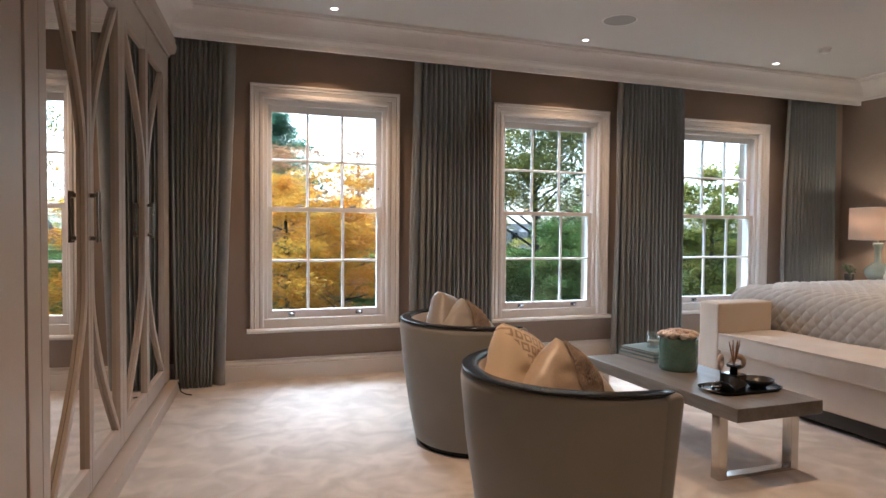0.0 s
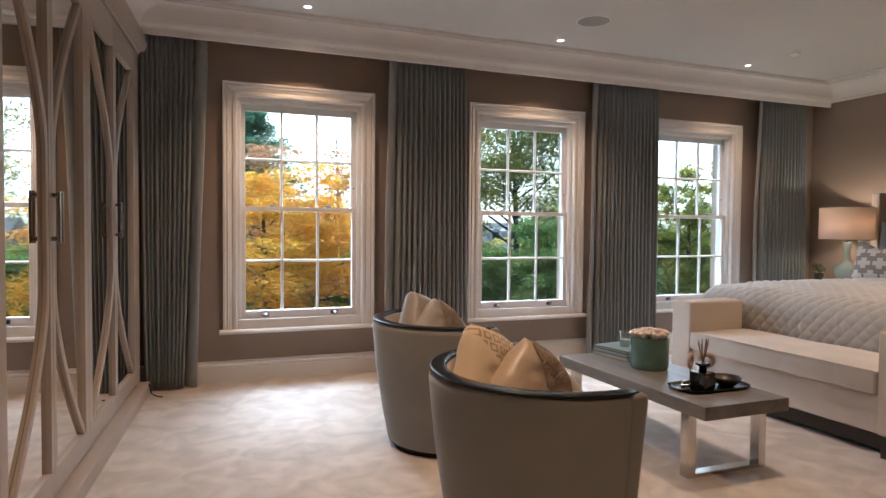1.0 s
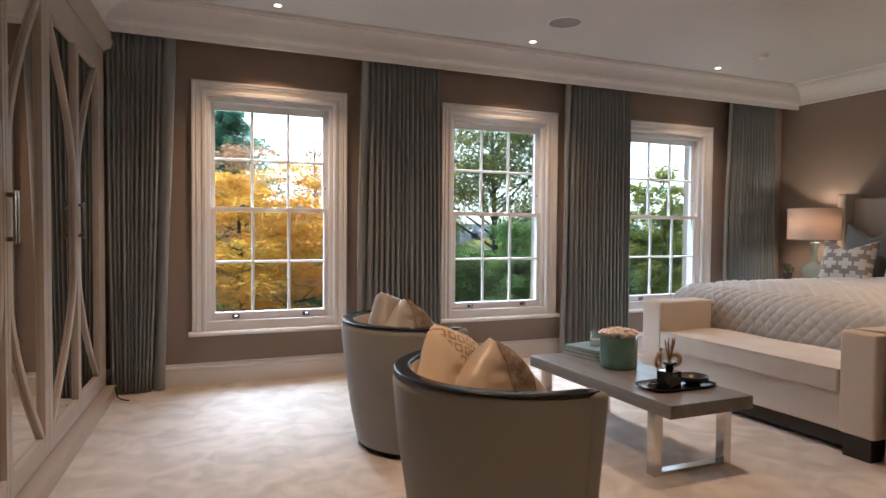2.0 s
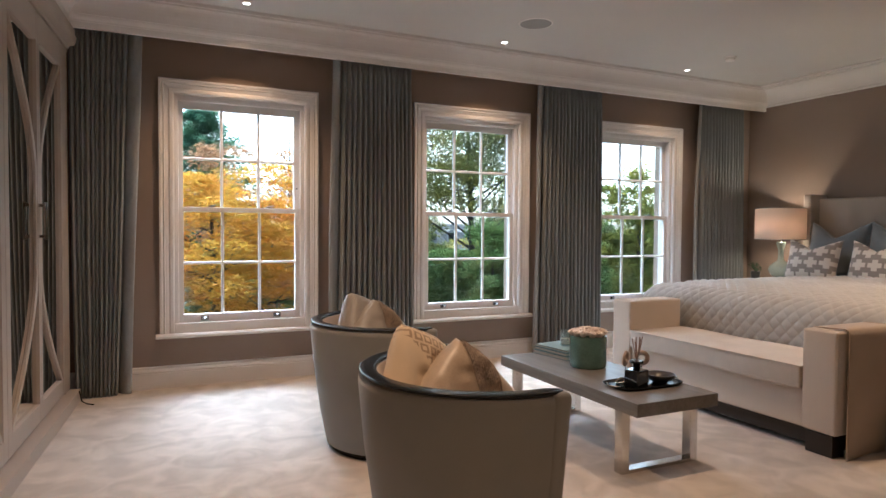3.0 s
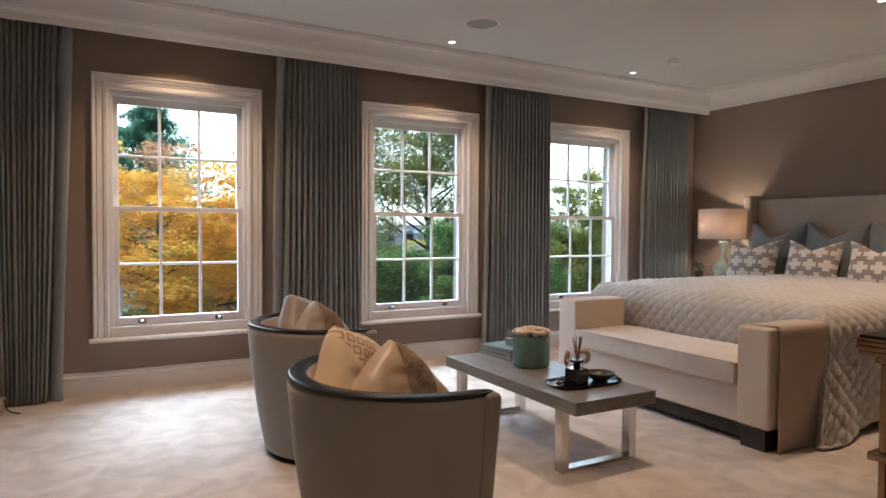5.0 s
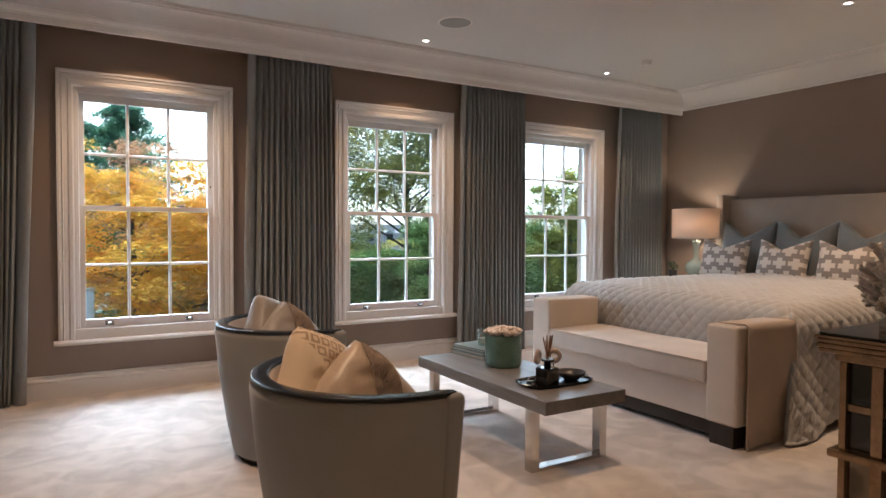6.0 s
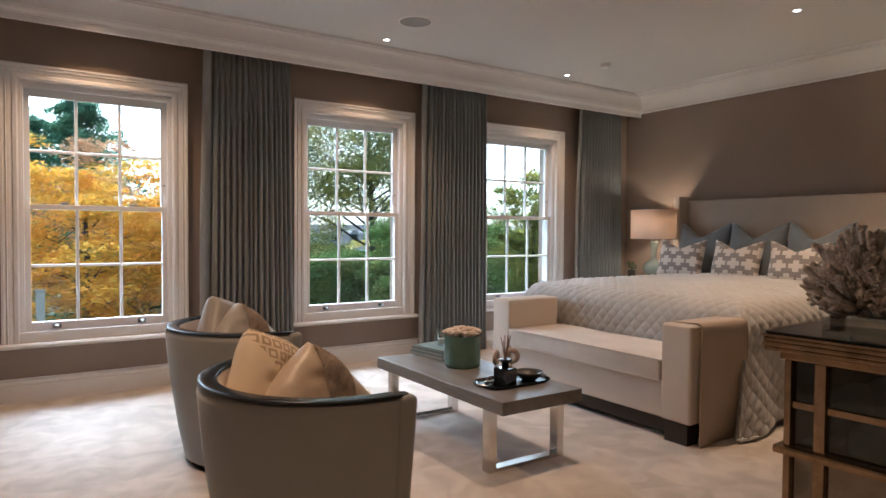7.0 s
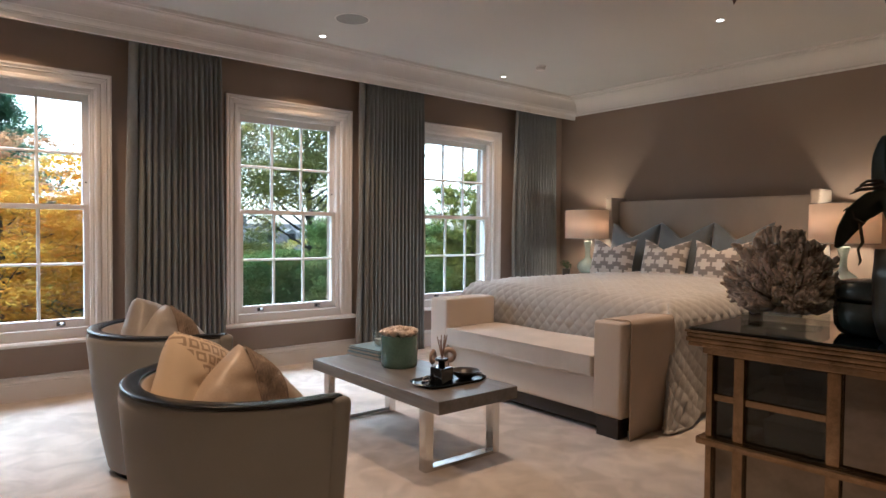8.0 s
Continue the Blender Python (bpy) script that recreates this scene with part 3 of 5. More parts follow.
M_PLUS = pattern_mat("grey_cross_print", (0.25, 0.225, 0.21), (0.62, 0.58, 0.54), 3.6, 0.175)
M_SQUARES = pattern_mat("cream_silk_with_squares", (0.68, 0.55, 0.38), (0.36, 0.26, 0.17), 10.0, 0.2, "ring")
M_SATIN = mat("champagne_satin", (0.44, 0.35, 0.26), 0.42, vary=0.15, scale=5, fine=120, bump=0.15, sheen=0.2)
M_GREYSATIN = mat("pale_grey_satin", (0.32, 0.29, 0.262), 0.45, vary=0.12, scale=5, fine=120, bump=0.15, sheen=0.2)
M_FRINGE = mat("bronze_ruched_band", (0.20, 0.15, 0.11), 0.6, vary=0.5, scale=14, fine=60, bump=0.8, stretch=(2, 2, 0.5), dist=0.01)


def banded(m, material, band, label, group):
    c = cushion("cushion", label, 0.47, 0.47, 0.25, m, material, group=group, rumple=0.016, seed=7.3, point=0.05, puff=0.38, soft=0.13)
    bm = bmesh.new()

    def f(u, v):
        c = 0.02 + u * 0.8
        d = (2 * v - 1) * (0.96 - c / 2)
        a, b = c / 2 - d, c / 2 + d
        ea, eb = 1 - a * a, 1 - b * b
        cut = 1.005 - 0.13 * (a * b) ** 2
        th = 0.262 / 2 * (max(ea, 0) ** 0.38) * (max(eb, 0) ** 0.38) + 0.003 + 0.0055 * math.sin(62 * u + 3 * math.sin(5 * v)) + 0.018 * abs(noise.noise((a * 2 + 7.3, b * 2, -1))) + 0.006 * noise.noise((a * 9, b * 9, 3))
        return a * 0.235 * (1 - 0.05 * eb * abs(a)) * cut, -th, b * 0.235 * (1 - 0.05 * ea * abs(b)) * cut
    grid(bm, 40, 34, f)
    part("ruched_band", bm, band, c, "darker ruched fabric band", smooth=True)
    return c


G = "scatter cushions on the tub chairs"
cushion("cushion", "cream silk cushion with a border of woven squares", 0.46, 0.46, 0.22, pose(1.475, 2.69, 0.62, -12, 28, 30), M_SQUARES, rumple=0.016, seed=1.5, group=G, point=0.05, puff=0.36, soft=0.12)
banded(pose(1.585, 2.55, 0.55, -16, 45, -5), M_SATIN, M_FRINGE, "champagne satin cushion with a ruched bronze band", G)
cushion("cushion", "pale cream satin cushion standing on its corner", 0.46, 0.46, 0.22, pose(1.655, 4.025, 0.62, -12, 28, 35), M_GREYSATIN, rumple=0.016, seed=4.5, group=G, point=0.05, puff=0.36, soft=0.12)
banded(pose(1.70, 3.91, 0.565, -16, 45, 0), M_GREYSATIN, M_FRINGE, "grey satin cushion with a ruched bronze band", G)

# ---- coffee table ----
tb = thing("coffee_table", "low grey oak coffee table on polished steel frames", "coffee table", pose(2.945, 3.41, 0))
part("tabletop", boxes((-0.28, 0.28, -0.675, 0.675, 0.335, 0.405), bevel=0.004), M_TABLE, tb)
for y in (-0.52, 0.52):
    lf = bmesh.new()
    box(lf, -0.265, -0.215, y - 0.03, y + 0.03, 0.0, 0.334, bevel=0.002)
    box(lf, 0.215, 0.265, y - 0.03, y + 0.03, 0.0, 0.334, bevel=0.002)
    box(lf, -0.215, 0.215, y - 0.0295, y + 0.0295, 0.0, 0.02, bevel=0.002)
    box(lf, -0.215, 0.215, y - 0.0295, y + 0.0295, 0.31, 0.334, bevel=0.002)
    part("leg_frame", lf, M_CHROME, tb, "polished steel sled leg")

# ---- upholstered bench ----
BX0, BX1, BY0, BY1 = 3.92, 4.46, 2.545, 4.42
be = thing("bench", "ivory upholstered bench with square arms at the bed's foot", "bench", pose(0, 0, 0))
part("front_panel", boxes((BX0 + 0.02, BX1, BY0 + 0.21, BY1 - 0.21, 0.125, 0.35), bevel=0.012), M_BENCH, be)
part("plinth", boxes((BX0 + 0.06, BX1 - 0.03, BY0 + 0.03, BY1 - 0.03, 0.03, 0.124)), M_DARKWOOD, be, "dark recessed plinth")
for y0, y1 in ((BY0, BY0 + 0.21), (BY1 - 0.21, BY1)):
    bm = bmesh.new()
    box(bm, BX0, BX1, y0, y1, 0.125, 0.715, bevel=0.022, seg=3)
    a = part("arm", bm, M_BENCH, be, smooth=False)
    yy = y0 + 0.004, y1 - 0.004
    pp = bmesh.new()
    tube(pp, [(BX0 + 0.024, yy[0] + 0.001, 0.13), (BX0 + 0.024, yy[0] + 0.003, 0.69), (BX0 + 0.024, y0 + 0.025, 0.715), (BX0 + 0.024, y1 - 0.025, 0.715), (BX0 + 0.024, yy[1] - 0.003, 0.69), (BX0 + 0.024, yy[1] - 0.001, 0.13)], 0.004, 6)
    part("piping", pp, M_BENCH, a)
    for x0 in (BX0 + 0.005, BX1 - 0.115):
        yl = y0 + 0.02
        part("foot", boxes((x0, x0 + 0.1, yl, yl + 0.16, 0.0, 0.124), bevel=0.003), M_DARKWOOD, be, "dark block foot")
bm = bmesh.new()
sy0, sy1 = BY0 + 0.213, BY1 - 0.213


def seat_top(u, v):
    a, b = 2 * u - 1, 2 * v - 1
    return BX0 - 0.005 + (BX1 - BX0 + 0.02) * u, sy0 + (sy1 - sy0) * v, 0.485 + 0.02 * (1 - a ** 4) * (1 - b ** 6) + 0.003 * math.sin(11 * v + 5 * u)


box(bm, BX0 - 0.008, BX1, sy0, sy1, 0.352, 0.486, bevel=0.018, seg=3)
sc = part("seat_cushion", bm, M_SEAT, be, "long box cushion with piped edges", smooth=True)
sc.modifiers.new("crease", "EDGE_SPLIT").split_angle = radians(50)
bm = bmesh.new()
grid(bm, 12, 24, seat_top)
part("cushion_crown", bm, M_SEAT, sc, smooth=True)
for z in (0.36, 0.484):
    pp = tube(bmesh.new(), [(BX0 - 0.006, sy0 + 0.01, z), (BX0 - 0.007, (sy0 + sy1) / 2, z), (BX0 - 0.006, sy1 - 0.01, z)], 0.0045, 6)
    part("piping", pp, M_SEAT, sc)

# ---- bed ----
bed = thing("bed", "king-size bed with oatmeal winged headboard", "bed", pose(0, 0, 0))
HY0, HY1 = 2.54, 4.845
part("headboard", boxes((6.98, 7.10, HY0 + 0.08, HY1 - 0.08, 0.1, 1.63), bevel=0.02), M_HEAD, bed)
for y in (HY0, HY1 - 0.09):
    part("wing", boxes((6.84, 7.11, y, y + 0.09, 0.1, 1.675), bevel=0.018), M_HEAD, bed, "upholstered wing of the headboard")
part("mattress", boxes((4.75, 6.97, 2.78, 4.66, 0.36, 0.70), bevel=0.05), M_BENCH, bed)
part("bed_base", boxes((4.62, 6.97, 2.74, 4.70, 0.06, 0.355), bevel=0.01), M_HEAD, bed)

bm = bmesh.new()
QX0, QX1, QY0, QY1, QR = 4.52, 6.75, 2.56, 4.78, 0.16


def drop(s, r):
    """Past the edge by s: how far out and how far down a cloth lies that bends round radius r."""
    if s <= 0:
        return s, 0.0
    q = r * math.pi / 2
    if s < q:
        return r * math.sin(s / r), r * (1 - math.cos(s / r))
    return r + 0.04 * (s - q), r + (s - q)


def quilt(u, v):
    qx = 7.0 - u * (7.0 - QX0 + 0.42)
    hang = 0.76
    qy = (QY0 + QR - hang) + v * (QY1 - QY0 - 2 * QR + 2 * hang)
    ox, dx = drop((QX0 + QR) - qx, QR)
    x = QX0 + QR - ox
    ya, dya = drop((QY0 + QR) - qy, QR)
    yb, dyb = drop(qy - (QY1 - QR), QR)
    y = qy
    if ya > 0:
        y = QY0 + QR - ya
    if yb > 0:
        y = QY1 - QR + yb
    near = max(0.0, min(1.0, (5.3 - x) / 0.7))
    x -= 0.27 * min(1, dya / 0.6) * near
    flare = 0.22 * max(0, dya - 0.2) * max(0, min(1, (5.2 - x) / 0.6))
    y -= flare
    crown = 0.05 * max(0, 1 - ((y - 3.7) / 1.1) ** 2) * max(0, min(1, (x - 4.6) / 0.5))
    z = 0.79 + crown - dx * (0.35 if dya > dx else 1) - max(dya, dyb) - 0.13 * near * min(1, dya / 0.6)
    a, b = qx / 0.052, qy / 0.047
    a += 0.12 * noise.noise((qx * 5, qy * 5, 4))
    tuft = abs(math.sin(math.pi * (a + b) / 2) * math.sin(math.pi * (a - b) / 2)) ** 0.6
    n = 0.012 * tuft + 0.010 * noise.noise((x * 3, y * 3, 1)) + 0.004 * noise.noise((x * 13, y * 9, 2))
    n += 0.006 * noise.noise((qx * 4, qy * 22, 5)) * max(0.0, min(1.0, (4.95 - qx) / 0.4))
    w = min(1, max(dya, dyb, dx) / QR)
    z += n * (1 - w)
    if max(dya, dyb) >= dx:
        y += n * w * (-1 if dya > dyb else 1)
    else:
        x -= n * w
    y += -0.02 * math.sin(9 * x) * min(1, dya * 1.5)
    return x, y, max(z, 0.012 + 0.01 * tuft)


grid(bm, 380, 500, quilt)
qo = part("quilt", bm, M_QUILT, None, smooth=True)
tagged(qo, "silver grey quilted bedspread hanging over the bed", "bedspread")
part("hem", tube(bmesh.new(), [quilt(0.05 + 0.95 * k / 160, 0.0) for k in range(161)], 0.007, 6), M_QUILT, qo, "bound hem of the bedspread", smooth=True)
part("end_hem", tube(bmesh.new(), [quilt(1.0, k / 200) for k in range(201)], 0.007, 6), M_QUILT, qo, smooth=True)
sd = qo.modifiers.new("thickness", "SOLIDIFY")
sd.thickness, sd.offset = 0.008, -1

GP = "pillows on the bed"
for y, r in ((4.43, 3), (3.83, 0), (3.24, -2)):
    cushion("pillow", "slate blue velvet pillow with a chopped top", 0.62, 0.60, 0.22, pose(6.80, y, 1.09, 0, 0, -90 + r) @ pose(0, 0, 0, -14, 0, 0), M_SLATE, chop=0.34, category="pillow", group=GP)
for y, r in ((4.50, 5), (3.87, -2), (3.28, 3)):
    cushion("pillow", "white cross print pillow on warm grey with a chopped top", 0.54, 0.44, 0.19, pose(6.52, y, 0.985, 0, 0, -90 + r) @ pose(0, 0, 0, -16, 0, 0), M_PLUS, chop=0.24, category="pillow", group=GP)
for y in (4.2, 3.2):
    cushion("pillow", "white cotton sleeping pillow lying against the headboard", 0.8, 0.5, 0.2, pose(6.9, y, 0.98, 0, 0, -90) @ pose(0, 0, 0, -10, 0, 0), M_BENCH, category="pillow", group=GP)

# ---- bedside tables and lamps ----
M_SHADE = bpy.data.materials.new("linen_lampshade")
M_SHADE.use_nodes = True
n_, l_ = M_SHADE.node_tree.nodes, M_SHADE.node_tree.links
n_.remove(n_["Principled BSDF"])
df, tl, ms = n_.new("ShaderNodeBsdfDiffuse"), n_.new("ShaderNodeBsdfTranslucent"), n_.new("ShaderNodeMixShader")
df.inputs["Color"].default_value, tl.inputs["Color"].default_value = (0.72, 0.62, 0.54, 1), (0.75, 0.6, 0.48, 1)
ms.inputs[0].default_value = 0.3
l_.new(df.outputs[0], ms.inputs[1])
l_.new(tl.outputs[0], ms.inputs[2])
l_.new(ms.outputs[0], n_["Material Output"].inputs["Surface"])
M_CERAMIC = mat("pale_celadon_glaze", (0.30, 0.36, 0.33), 0.10, vary=0.12, scale=9, bump=0.02, coat=0.4)
M_BULB = glow_mat("lamp_bulb", (1.0, 0.7, 0.42), 12.0)


def bedside(y):
    bt = thing("bedside_table", "narrow ivory bedside table beside the headboard", "bedside table", pose(6.79, y, 0), group="bedside tables")
    part("cabinet_body", boxes((-0.26, 0.3, -0.3, 0.3, 0.05, 0.715), bevel=0.006), M_BENCH, bt)
    part("tabletop", boxes((-0.28, 0.31, -0.32, 0.32, 0.716, 0.745), bevel=0.004), M_TRIM, bt)
    part("drawer_front", boxes((-0.278, -0.261, -0.28, 0.28, 0.42, 0.69), bevel=0.004), M_BENCH, bt)
    for sx in (-0.22, 0.24):
        for sy in (-0.24, 0.24):
            part("foot", boxes((sx, sx + 0.04, sy, sy + 0.04, 0, 0.049)), M_DARKWOOD, bt)
    la = thing("table_lamp", "lit table lamp with drum shade and celadon glass base", "lamp", pose(6.79, y, 0.745), group="bedside lamps")
    pr = [(0.06, 0), (0.065, 0.012), (0.05, 0.02), (0.08, 0.035), (0.115, 0.075), (0.125, 0.115), (0.11, 0.155), (0.07, 0.19), (0.035, 0.215), (0.028, 0.27), (0.032, 0.34), (0.05, 0.40), (0.045, 0.42)]
    part("base", lathe(bmesh.new(), pr, 36), M_CERAMIC, la, "glossy celadon gourd base", smooth=True)
    part("stem", tube(bmesh.new(), [(0, 0, 0.42), (0, 0, 0.55)], 0.009), M_CHROME, la)
    bm = lathe(bmesh.new(), [(0.265, 0.445), (0.265, 0.785)], 48, cap=False)
    so = part("shade", bm, M_SHADE, la, "warm ivory drum shade", smooth=True)
    sd = so.modifiers.new("thickness", "SOLIDIFY")
    sd.thickness, sd.offset = 0.003, 0
    for z in (0.445, 0.785):
        ring = bmesh.new()
        tube(ring, [(0.265 * math.cos(a * math.pi / 24), 0.265 * math.sin(a * math.pi / 24), z) for a in range(49)], 0.004, 6)
        part("shade_rim", ring, M_CHROME, so)
    part("bulb", lathe(bmesh.new(), [(0.012, 0.55), (0.03, 0.58), (0.032, 0.605), (0.018, 0.63), (0.004, 0.638)], 16), M_BULB, la, smooth=True).visible_shadow = False
    li = new("lamp_light", bpy.data.lights.new("lamp_light", "POINT"))
    li.data.energy, li.data.color, li.data.shadow_soft_size = LAMP_POWER, (1.0, 0.38, 0.11), 0.06
    li.location = (6.79, y, 0.745 + 0.60)


bedside(5.055)
bedside(2.33)

# ---- ceiling fittings ----
M_SPOTGLOW = glow_mat("spot_lens", (1.0, 0.85, 0.68), 1.0)
M_GRILLE = mat("speaker_grille", (0.36, 0.35, 0.34), 0.8, vary=0.05, fine=500, bump=0.5)


def downlight(x, y, dim=1.0):
    dl = thing("downlight", "small lit recessed ceiling spotlight", "ceiling light", pose(x, y, CEIL), group="ceiling spotlights")
    part("bezel", lathe(bmesh.new(), [(0.026, -0.002), (0.027, -0.004), (0.036, -0.005), (0.04, -0.002), (0.04, 0.0)], 28, cap=False), M_TRIM, dl, smooth=True)
    part("lens", lathe(bmesh.new(), [(0.001, -0.003), (0.026, -0.003), (0.026, -0.001), (0.001, -0.001)], 24), M_SPOTGLOW, dl)
    li = new("spot_light", bpy.data.lights.new("spot_light", "SPOT"))
    li.data.energy, li.data.color = SPOT_POWER * dim, WARM
    li.data.spot_size, li.data.spot_blend, li.data.shadow_soft_size = radians(104), 0.9, 0.03
    li.location = (x, y, CEIL - 0.012)


for x, y, dim in ((1.135, 5.28, 1.05), (3.37, 5.28, 0.85), (5.58, 5.28, 0.55), (1.135, 2.84, 1.55), (3.37, 2.84, 1.0), (5.58, 2.84, 1.8)):
    downlight(x, y, dim)
# unseen spotlight, added to brighten the wardrobe and the floor on the left
downlight(1.135, 0.4, 1.3)
sp = thing("ceiling_speaker", "round grey ceiling speaker grille", "speaker", pose(3.335, 4.72, CEIL))
part("ring", lathe(bmesh.new(), [(0.128, 0.0), (0.128, -0.006), (0.14, -0.004), (0.142, 0.0)], 48, cap=False), M_TRIM, sp, smooth=True)
part("grille", lathe(bmesh.new(), [(0.001, -0.005), (0.127, -0.005), (0.127, 0.0), (0.001, 0.0)], 48), M_GRILLE, sp, "perforated grey grille")
sm = thing("smoke_alarm", "small round white smoke alarm on the ceiling", "smoke alarm", pose(5.57, 4.73, CEIL))
part("base", lathe(bmesh.new(), [(0.055, 0.0), (0.055, -0.012), (0.05, -0.014)], 32), M_TRIM, sm)
part("cover", lathe(bmesh.new(), [(0.045, -0.0145), (0.045, -0.032), (0.035, -0.04), (0.004, -0.042)], 32), M_TRIM, sm, smooth=True)


# ---- throw over the bench arm ----
M_THROW = mat("beige_throw", (0.47, 0.38, 0.30), 0.85, vary=0.1, scale=4, fine=320, bump=0.35, sheen=0.3)
bm = bmesh.new()


def throw_at(u, v):
    x = BX0 + 0.085 + u * (BX1 - BX0 - 0.075)
    s = v * 1.02
    w = 0.2
    if s < w:
        y, z = BY0 + 0.195 - s, 0.722
        z -= 0.004 * math.cos(s / w * math.pi)
    else:
        d = s - w
        q = min(1, d / 0.05)
        y, z = BY0 - 0.006 - 0.012 * q - 0.012 * (d / 0.7) ** 2, 0.722 - d
        y -= 0.007 * math.sin(13 * x + 2 * z) * min(1, d * 2)
        x += 0.05 * (u - 0.5) * d - 0.03 * d
    return x, y, max(z, 0.008 + 0.006 * math.sin(20 * x))


grid(bm, 40, 46, throw_at)
to = part("throw", bm, M_THROW, smooth=True)
tagged(to, "plain beige throw draped over the bench arm to the floor", "throw")
for u in (0.0, 1.0):
    part("selvedge", tube(bmesh.new(), [throw_at(u, k / 60) for k in range(61)], 0.0045, 6), M_THROW, to, smooth=True)
sd = to.modifiers.new("thickness", "SOLIDIFY")
sd.thickness, sd.offset = 0.005, 1

# ---- things on the coffee table ----
TZ = 0.405
M_TEAL = mat("teal_crackle_glaze", (0.12, 0.215, 0.18), 0.18, vary=0.25, scale=14, fine=90, bump=0.08, coat=0.4)
M_ROSE = mat("cream_preserved_petals", (0.85, 0.74, 0.65), 0.8, vary=0.12, scale=20, fine=120, bump=0.3)
M_CLEAR = glass_mat("clear_glass", (0.88, 0.93, 0.93), 0.2)
M_WAX = mat("candle_wax", (0.7, 0.66, 0.6), 0.5, vary=0.04)
M_PAGE = mat("book_pages", (0.62, 0.58, 0.52), 0.9, vary=0.1, scale=40, fine=300, bump=0.3, stretch=(0.1, 0.1, 6))
M_BLACKGLASS = mat("black_glass", (0.008, 0.009, 0.011), 0.05, vary=0.0, bump=0.0, coat=0.5)
M_AGATE = mat("cream_agate", (0.55, 0.43, 0.34), 0.3, vary=0.3, scale=30, fine=90, bump=0.2)
M_REED = mat("rattan_reed", (0.26, 0.15, 0.09), 0.8, vary=0.2)
M_DULLBLACK = mat("dark_bronze_bowl", (0.03, 0.028, 0.026), 0.35, vary=0.2, scale=20, bump=0.1)

pot = thing("ceramic_pot", "teal crackle-glazed pot filled with cream roses", "pot", pose(3.0, 3.56, TZ))
part("pot_body", lathe(bmesh.new(), [(0.105, 0.0), (0.113, 0.006), (0.116, 0.03), (0.116, 0.19), (0.114, 0.2), (0.108, 0.2), (0.104, 0.19), (0.104, 0.16), (0.002, 0.16)], 48), M_TEAL, pot, smooth=True).modifiers.new("crease", "EDGE_SPLIT").split_angle = radians(50)
rnd = random.Random(5)
for ring, (rr, k) in enumerate(((0.0, 1), (0.045, 6), (0.09, 11))):
    for i in range(k):
        a = 2 * math.pi * i / k + ring
        bm = bmesh.new()
        for lay in range(3):
            for pt in range(5):
                b = 2 * math.pi * pt / 5 + lay * 0.6
                r0 = 0.008 + 0.007 * lay

                def petal(u, v, b=b, r0=r0, lay=lay):
                    w = (u - 0.5) * 1.5
                    rad = r0 * (0.5 + 0.7 * v)
                    return rad * math.cos(b + w), rad * math.sin(b + w), 0.032 * v - 0.004 * lay * v * v
                grid(bm, 5, 4, petal)
        bmesh.ops.transform(bm, matrix=Matrix.Translation((rr * math.cos(a), rr * math.sin(a), 0.198 + 0.009 * (2 - ring) + rnd.uniform(-0.004, 0.004))) @ Matrix.Scale(1.3, 4) @ pose(0, 0, 0, rnd.uniform(-15, 15), rnd.uniform(-15, 15), rnd.uniform(0, 360)), verts=bm.verts)
        bmesh.ops.solidify(bm, geom=bm.faces[:], thickness=0.0015)
        part("rose", bm, M_ROSE, pot, smooth=True)


def book(z0, w, l, h, yaw, colour, x=3.075, y=3.93):
    m = mat("book_cover", colour, 0.35, vary=0.15, scale=6, fine=80, bump=0.05)
    b = thing("book", "large teal grey hardback book in a stack", "book", pose(x, y, z0, 0, 0, yaw), group="stacked books")
    part("cover", boxes((-w / 2, w / 2, -l / 2, l / 2, 0, 0.004), (-w / 2, w / 2, -l / 2, l / 2, h - 0.004, h), (w / 2 - 0.004, w / 2, -l / 2, l / 2, 0.004, h - 0.004)), m, b)
    part("pages", boxes((-w / 2 + 0.005, w / 2 - 0.0045, -l / 2 + 0.005, l / 2 - 0.005, 0.0042, h - 0.0042)), M_PAGE, b)


book(TZ, 0.26, 0.34, 0.026, 8, (0.22, 0.30, 0.31))
book(TZ + 0.0265, 0.25, 0.33, 0.022, 6, (0.15, 0.23, 0.24))
book(TZ + 0.049, 0.24, 0.31, 0.016, 9, (0.24, 0.33, 0.34))
cg = thing("candle_glass", "clear glass tumbler candle on the books", "candle", pose(3.09, 3.92, TZ + 0.0655))
part("tumbler", lathe(bmesh.new(), [(0.002, 0.0), (0.036, 0.0), (0.038, 0.004), (0.044, 0.11), (0.042, 0.11), (0.037, 0.012), (0.002, 0.012)], 32), M_CLEAR, cg, smooth=True)
part("wax", lathe(bmesh.new(), [(0.035, 0.013), (0.0385, 0.05), (0.003, 0.052)], 28), M_WAX, cg, "pale candle wax")

tr = thing("tray", "black lacquered tray with rounded corners and loop handles", "tray", pose(2.985, 3.045, TZ))
bm = bmesh.new()


def trayf(u, v):
    a = 2 * math.pi * u
    c, s = math.cos(a), math.sin(a)
    e = 0.45
    px, py = 0.22 * abs(c) ** e * (1 if c > 0 else -1), 0.115 * abs(s) ** e * (1 if s > 0 else -1)
    k, z = [(0.0, 0.004), (0.9, 0.004), (0.96, 0.007), (1.0, 0.017), (1.03, 0.018), (1.02, 0.012), (0.95, 0.0), (0.0, 0.0)][round(v * 7)]
    return px * k, py * k, z


